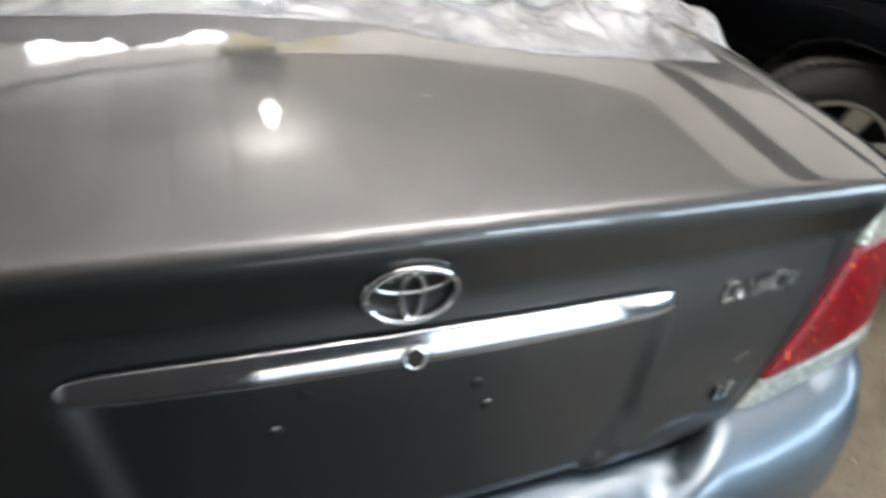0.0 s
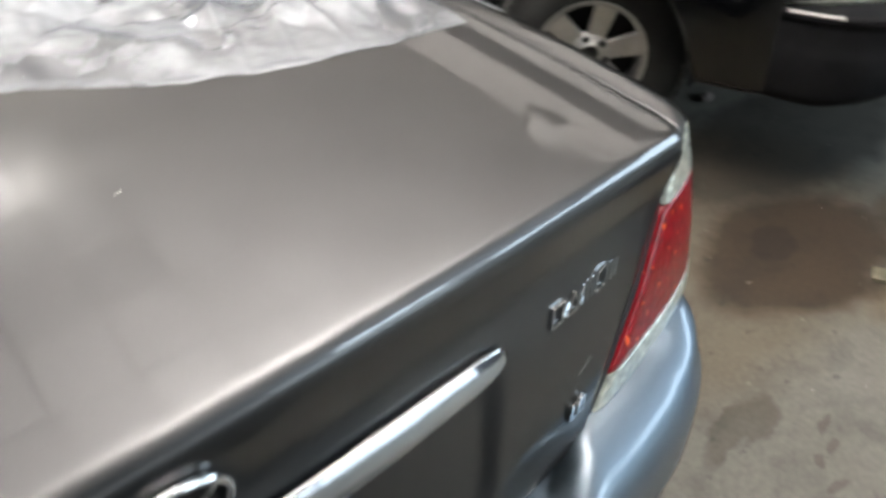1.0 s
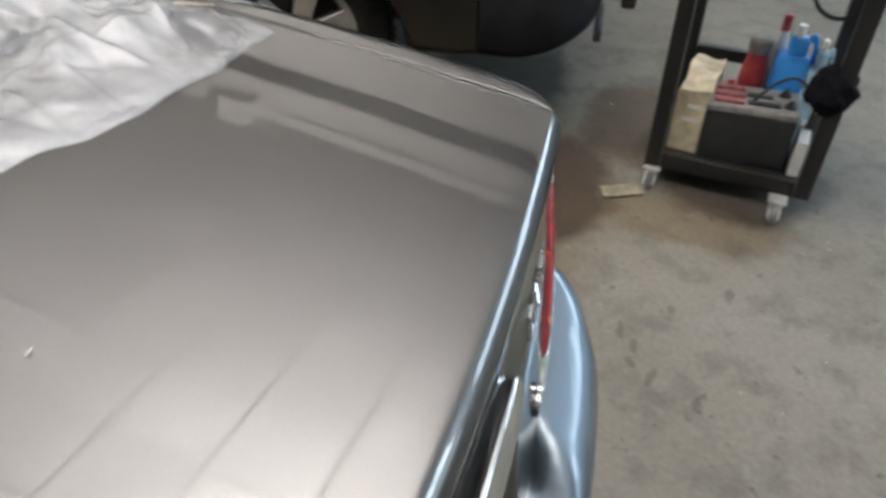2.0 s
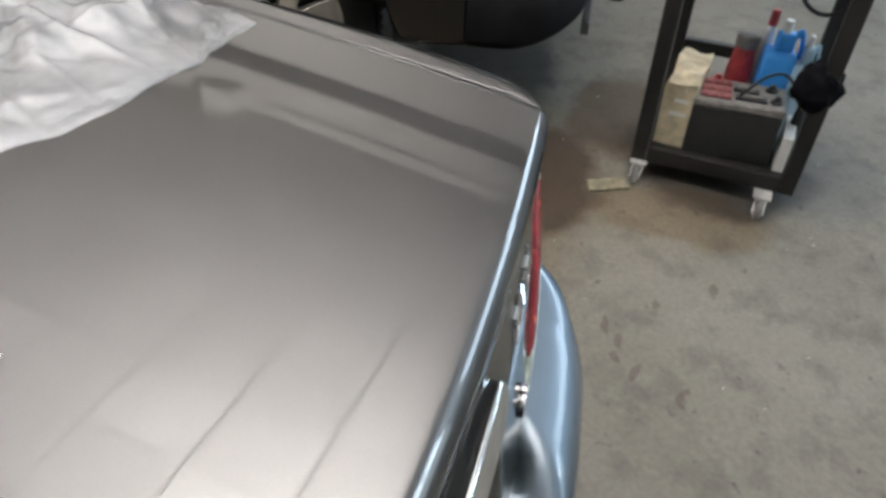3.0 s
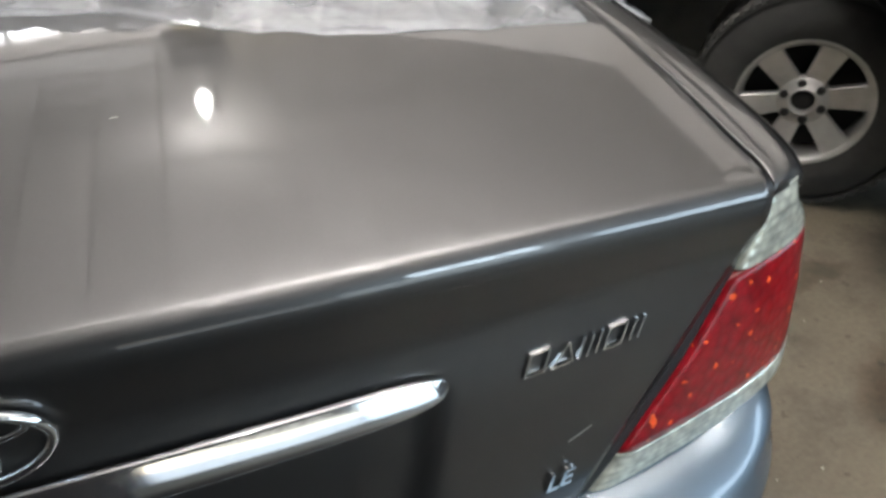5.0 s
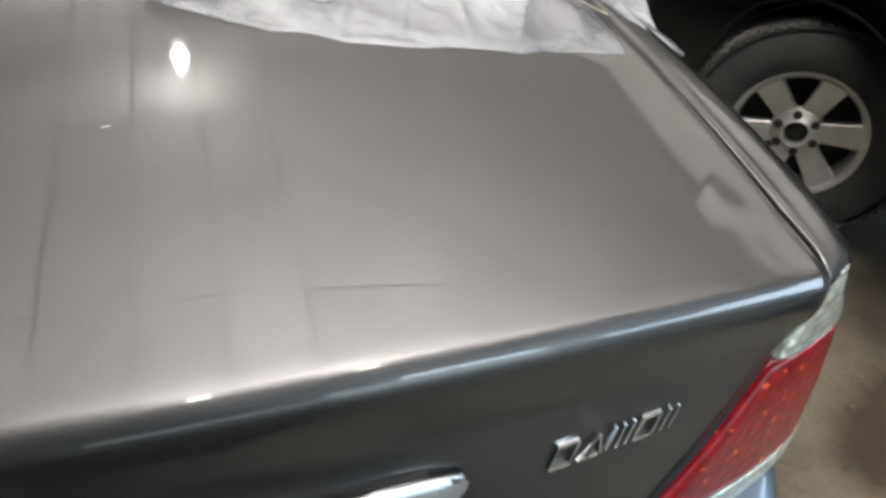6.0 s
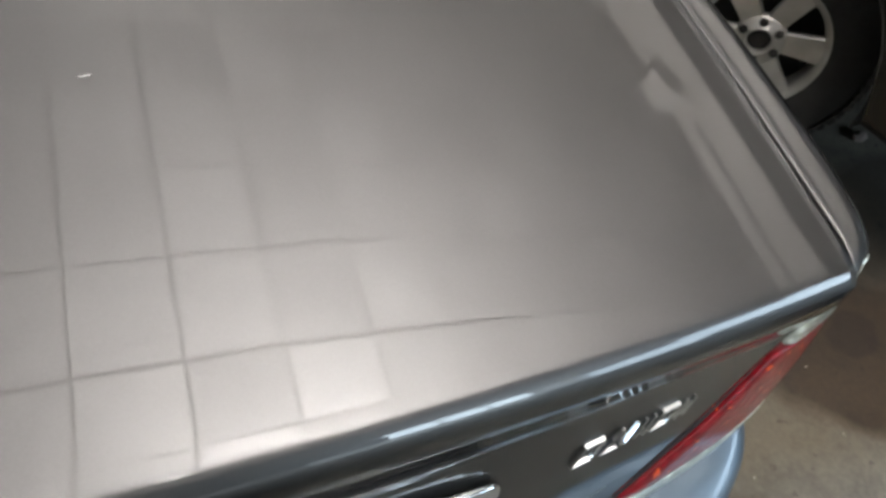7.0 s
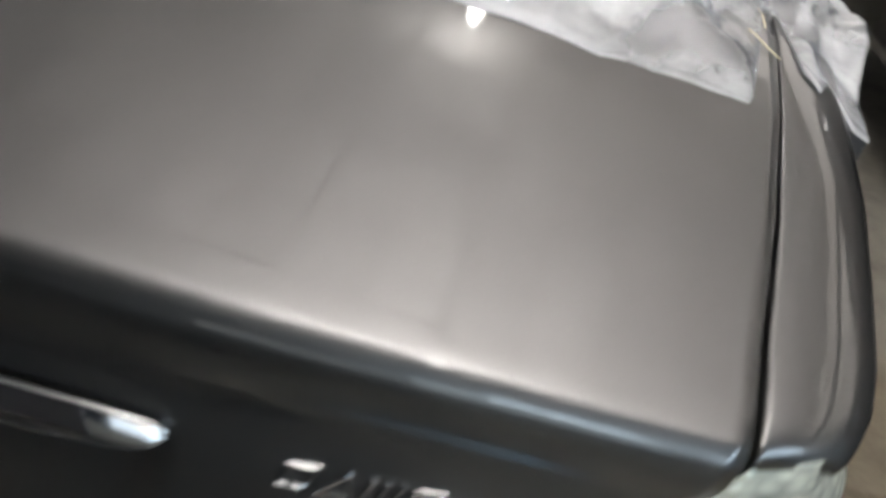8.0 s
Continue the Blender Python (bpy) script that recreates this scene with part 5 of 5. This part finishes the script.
def bottle(name, label, m, r, h, body, cap, neck=0.3, capname="cap"):
    e = thing(name, label, "bottle", m=m)
    bm = bmesh.new()
    lathe(bm, [(0.001, 0), (r * 0.94, 0), (r, 0.008), (r, h * 0.62), (r * 0.9, h * 0.72), (r * neck, h * 0.86), (r * neck, h * 0.93), (0.001, h * 0.93)], 28)
    part("bottle_body", bm, body, e, smooth=True)
    bm = bmesh.new()
    lathe(bm, [(r * neck * 1.15, h * 0.87), (r * neck * 1.2, h * 0.98), (r * neck, h), (0.001, h)], 20)
    part(capname, bm, cap, e, smooth=True)
    return e


bottle("fluid_bottle", "red fluid bottle with a white neck behind the battery", on_cart(0.325, 0.008, SHELF), 0.045, 0.34, RED_PLASTIC, BATTERY_GREY, 0.75)
bottle("spray_bottle", "slim white spray bottle with a red cap", on_cart(0.375, -0.055, SHELF), 0.025, 0.42, WHITE_PLASTIC, RED_PLASTIC, 0.5)


def jug(m, label, body):
    e = thing("fluid_jug", label, "jug", m=m)
    bm = bmesh.new()
    box(bm, (-0.05, -0.075, 0), (0.05, 0.075, 0.22), 0.018, 3)
    box(bm, (-0.03, -0.05, 0.215), (0.03, 0.035, 0.265), 0.014, 3)
    part("jug_body", bm, body, e, smooth=True)
    bm = bmesh.new()
    tube(bm, curve([(0, -0.035, 0.25), (0, -0.072, 0.262), (0, -0.088, 0.22), (0, -0.078, 0.16)], 24), 0.011, 10)
    part("jug_handle", bm, body, e, smooth=True)
    bm = bmesh.new()
    rod(bm, (0, 0.0, 0.262), (0, 0.0, 0.292), 0.02, 0.018, 20)
    part("cap", bm, WHITE_PLASTIC, e)


jug(on_cart(0.31, -0.105, SHELF, 10) @ Matrix.Diagonal((1.0, 0.72, 1.42, 1)), "blue screen-wash jug with a white cap", BLUE_PLASTIC)
jug(on_cart(0.30, -0.19, SHELF, 5) @ Matrix.Diagonal((0.9, 0.42, 1.3, 1)), "pale blue plastic jug", PALE_BLUE)

bottle("small_bottle", "small dark bottle with a yellow cap", on_cart(0.155, -0.222, SHELF), 0.02, 0.215, DARK_PLASTIC, YELLOW, 0.7)

cloth = thing("cloth_bundle", "bunched black cloth tied round the trolley post", "cloth", m=CART_M)
bm = bmesh.new()
bmesh.ops.create_icosphere(bm, subdivisions=4, radius=1)
for vt in bm.verts:
    k = 1 + 0.25 * noise.noise(vt.co * 2.3) + 0.12 * noise.noise(vt.co * 6) - 0.12 * abs(noise.noise(Vector((vt.co.x * 4, vt.co.y * 4, vt.co.z * 1.2))))
    vt.co = Vector((0.005 + vt.co.x * 0.06 * k, -0.228 + vt.co.y * 0.07 * k, 0.455 + vt.co.z * 0.082 * k))
part("cloth", bm, CLOTH, cloth, smooth=True)

hose = thing("air_hose", "black air hose looped over the trolley", "hose", m=CART_M)
bm = bmesh.new()
tube(bm, curve([(0.10, -0.06, CH - 0.002), (0.10, -0.07, 0.78), (0.12, -0.12, 0.66), (0.14, -0.2, 0.63), (0.15, -0.27, 0.70), (0.15, -0.245, 0.90)], 50), 0.007, 10)
part("hose_loop", bm, BLACK_GAP, hose, smooth=True)
bm = bmesh.new()
tube(bm, curve([(0.05, -0.02, 0.355), (0.08, -0.08, 0.42), (0.1, -0.14, 0.43), (0.1, -0.2, 0.36), (0.09, -0.21, 0.30)], 40), 0.005, 8)
part("cable", bm, BLACK_GAP, hose, smooth=True)
ohose = thing("orange_hose", "orange coiled hose lying on the trolley top", "hose", m=CART_M)
bm = bmesh.new()
tube(bm, curve([(0.02, 0.2, CH + 0.03), (-0.06, 0.18, 0.86), (-0.07, 0.08, 0.825), (-0.06, -0.04, 0.85), (0.0, -0.12, CH + 0.03), (0.1, -0.1, CH + 0.032), (0.2, 0.02, CH + 0.03)], 60), 0.009, 10)
part("hose_loop", bm, ORANGE, ohose, smooth=True)

# ---- small things on the floor ----
scrap = thing("cardboard_scrap", "torn flat scrap of dusty tan cardboard on the concrete floor", "scrap", m=pose(2.07, 0.045, 0.001, 0, 0, -62))
bm = bmesh.new()
box(bm, (-0.075, -0.032, 0), (0.07, 0.034, 0.012), 0.003)
bmesh.ops.subdivide_edges(bm, edges=[e for e in bm.edges if e.calc_length() > 0.03], cuts=4, use_grid_fill=True)
for vt in bm.verts:
    k = noise.noise(vt.co * 40)
    vt.co += Vector((0.008 * k, 0.006 * noise.noise(vt.co * 33 + Vector((5, 0, 0))), 0.004 * abs(k) if vt.co.z > 0.006 else 0))
part("cardboard", bm, SCRAP, scrap)
crumple = thing("paper_scrap", "small pale crumpled scrap of paper on the floor by the tyre", "scrap", m=pose(2.8, 1.19, 0.001, 0, 0, 25))
bm = bmesh.new()
bmesh.ops.create_icosphere(bm, subdivisions=3, radius=1)
for vt in bm.verts:
    k = 1 + 0.35 * noise.noise(vt.co * 3.1) + 0.15 * noise.noise(vt.co * 8)
    vt.co = Vector((vt.co.x * 0.045 * k, vt.co.y * 0.024 * k, 0.014 + vt.co.z * 0.014 * k))
part("paper", bm, SCRAP_PAPER, crumple)
grit_rng = random.Random(4)
bm = bmesh.new()
for k in range(46):
    gx, gy, gr = grit_rng.uniform(1.15, 2.9), grit_rng.uniform(-0.8, 0.95), grit_rng.uniform(0.0018, 0.0048) * grit_rng.uniform(0.6, 1.2)
    bmesh.ops.create_icosphere(bm, subdivisions=1, radius=1, matrix=pose(gx, gy, gr * 0.3, 0, 0, grit_rng.uniform(0, 180)) @ Matrix.Diagonal((gr, gr * grit_rng.uniform(0.4, 0.9), gr * 0.35, 1)))
tagged(part("floor_grit", bm, GRIT, None), "pale grit and paint flakes on the floor", "grit", kind="stuff")
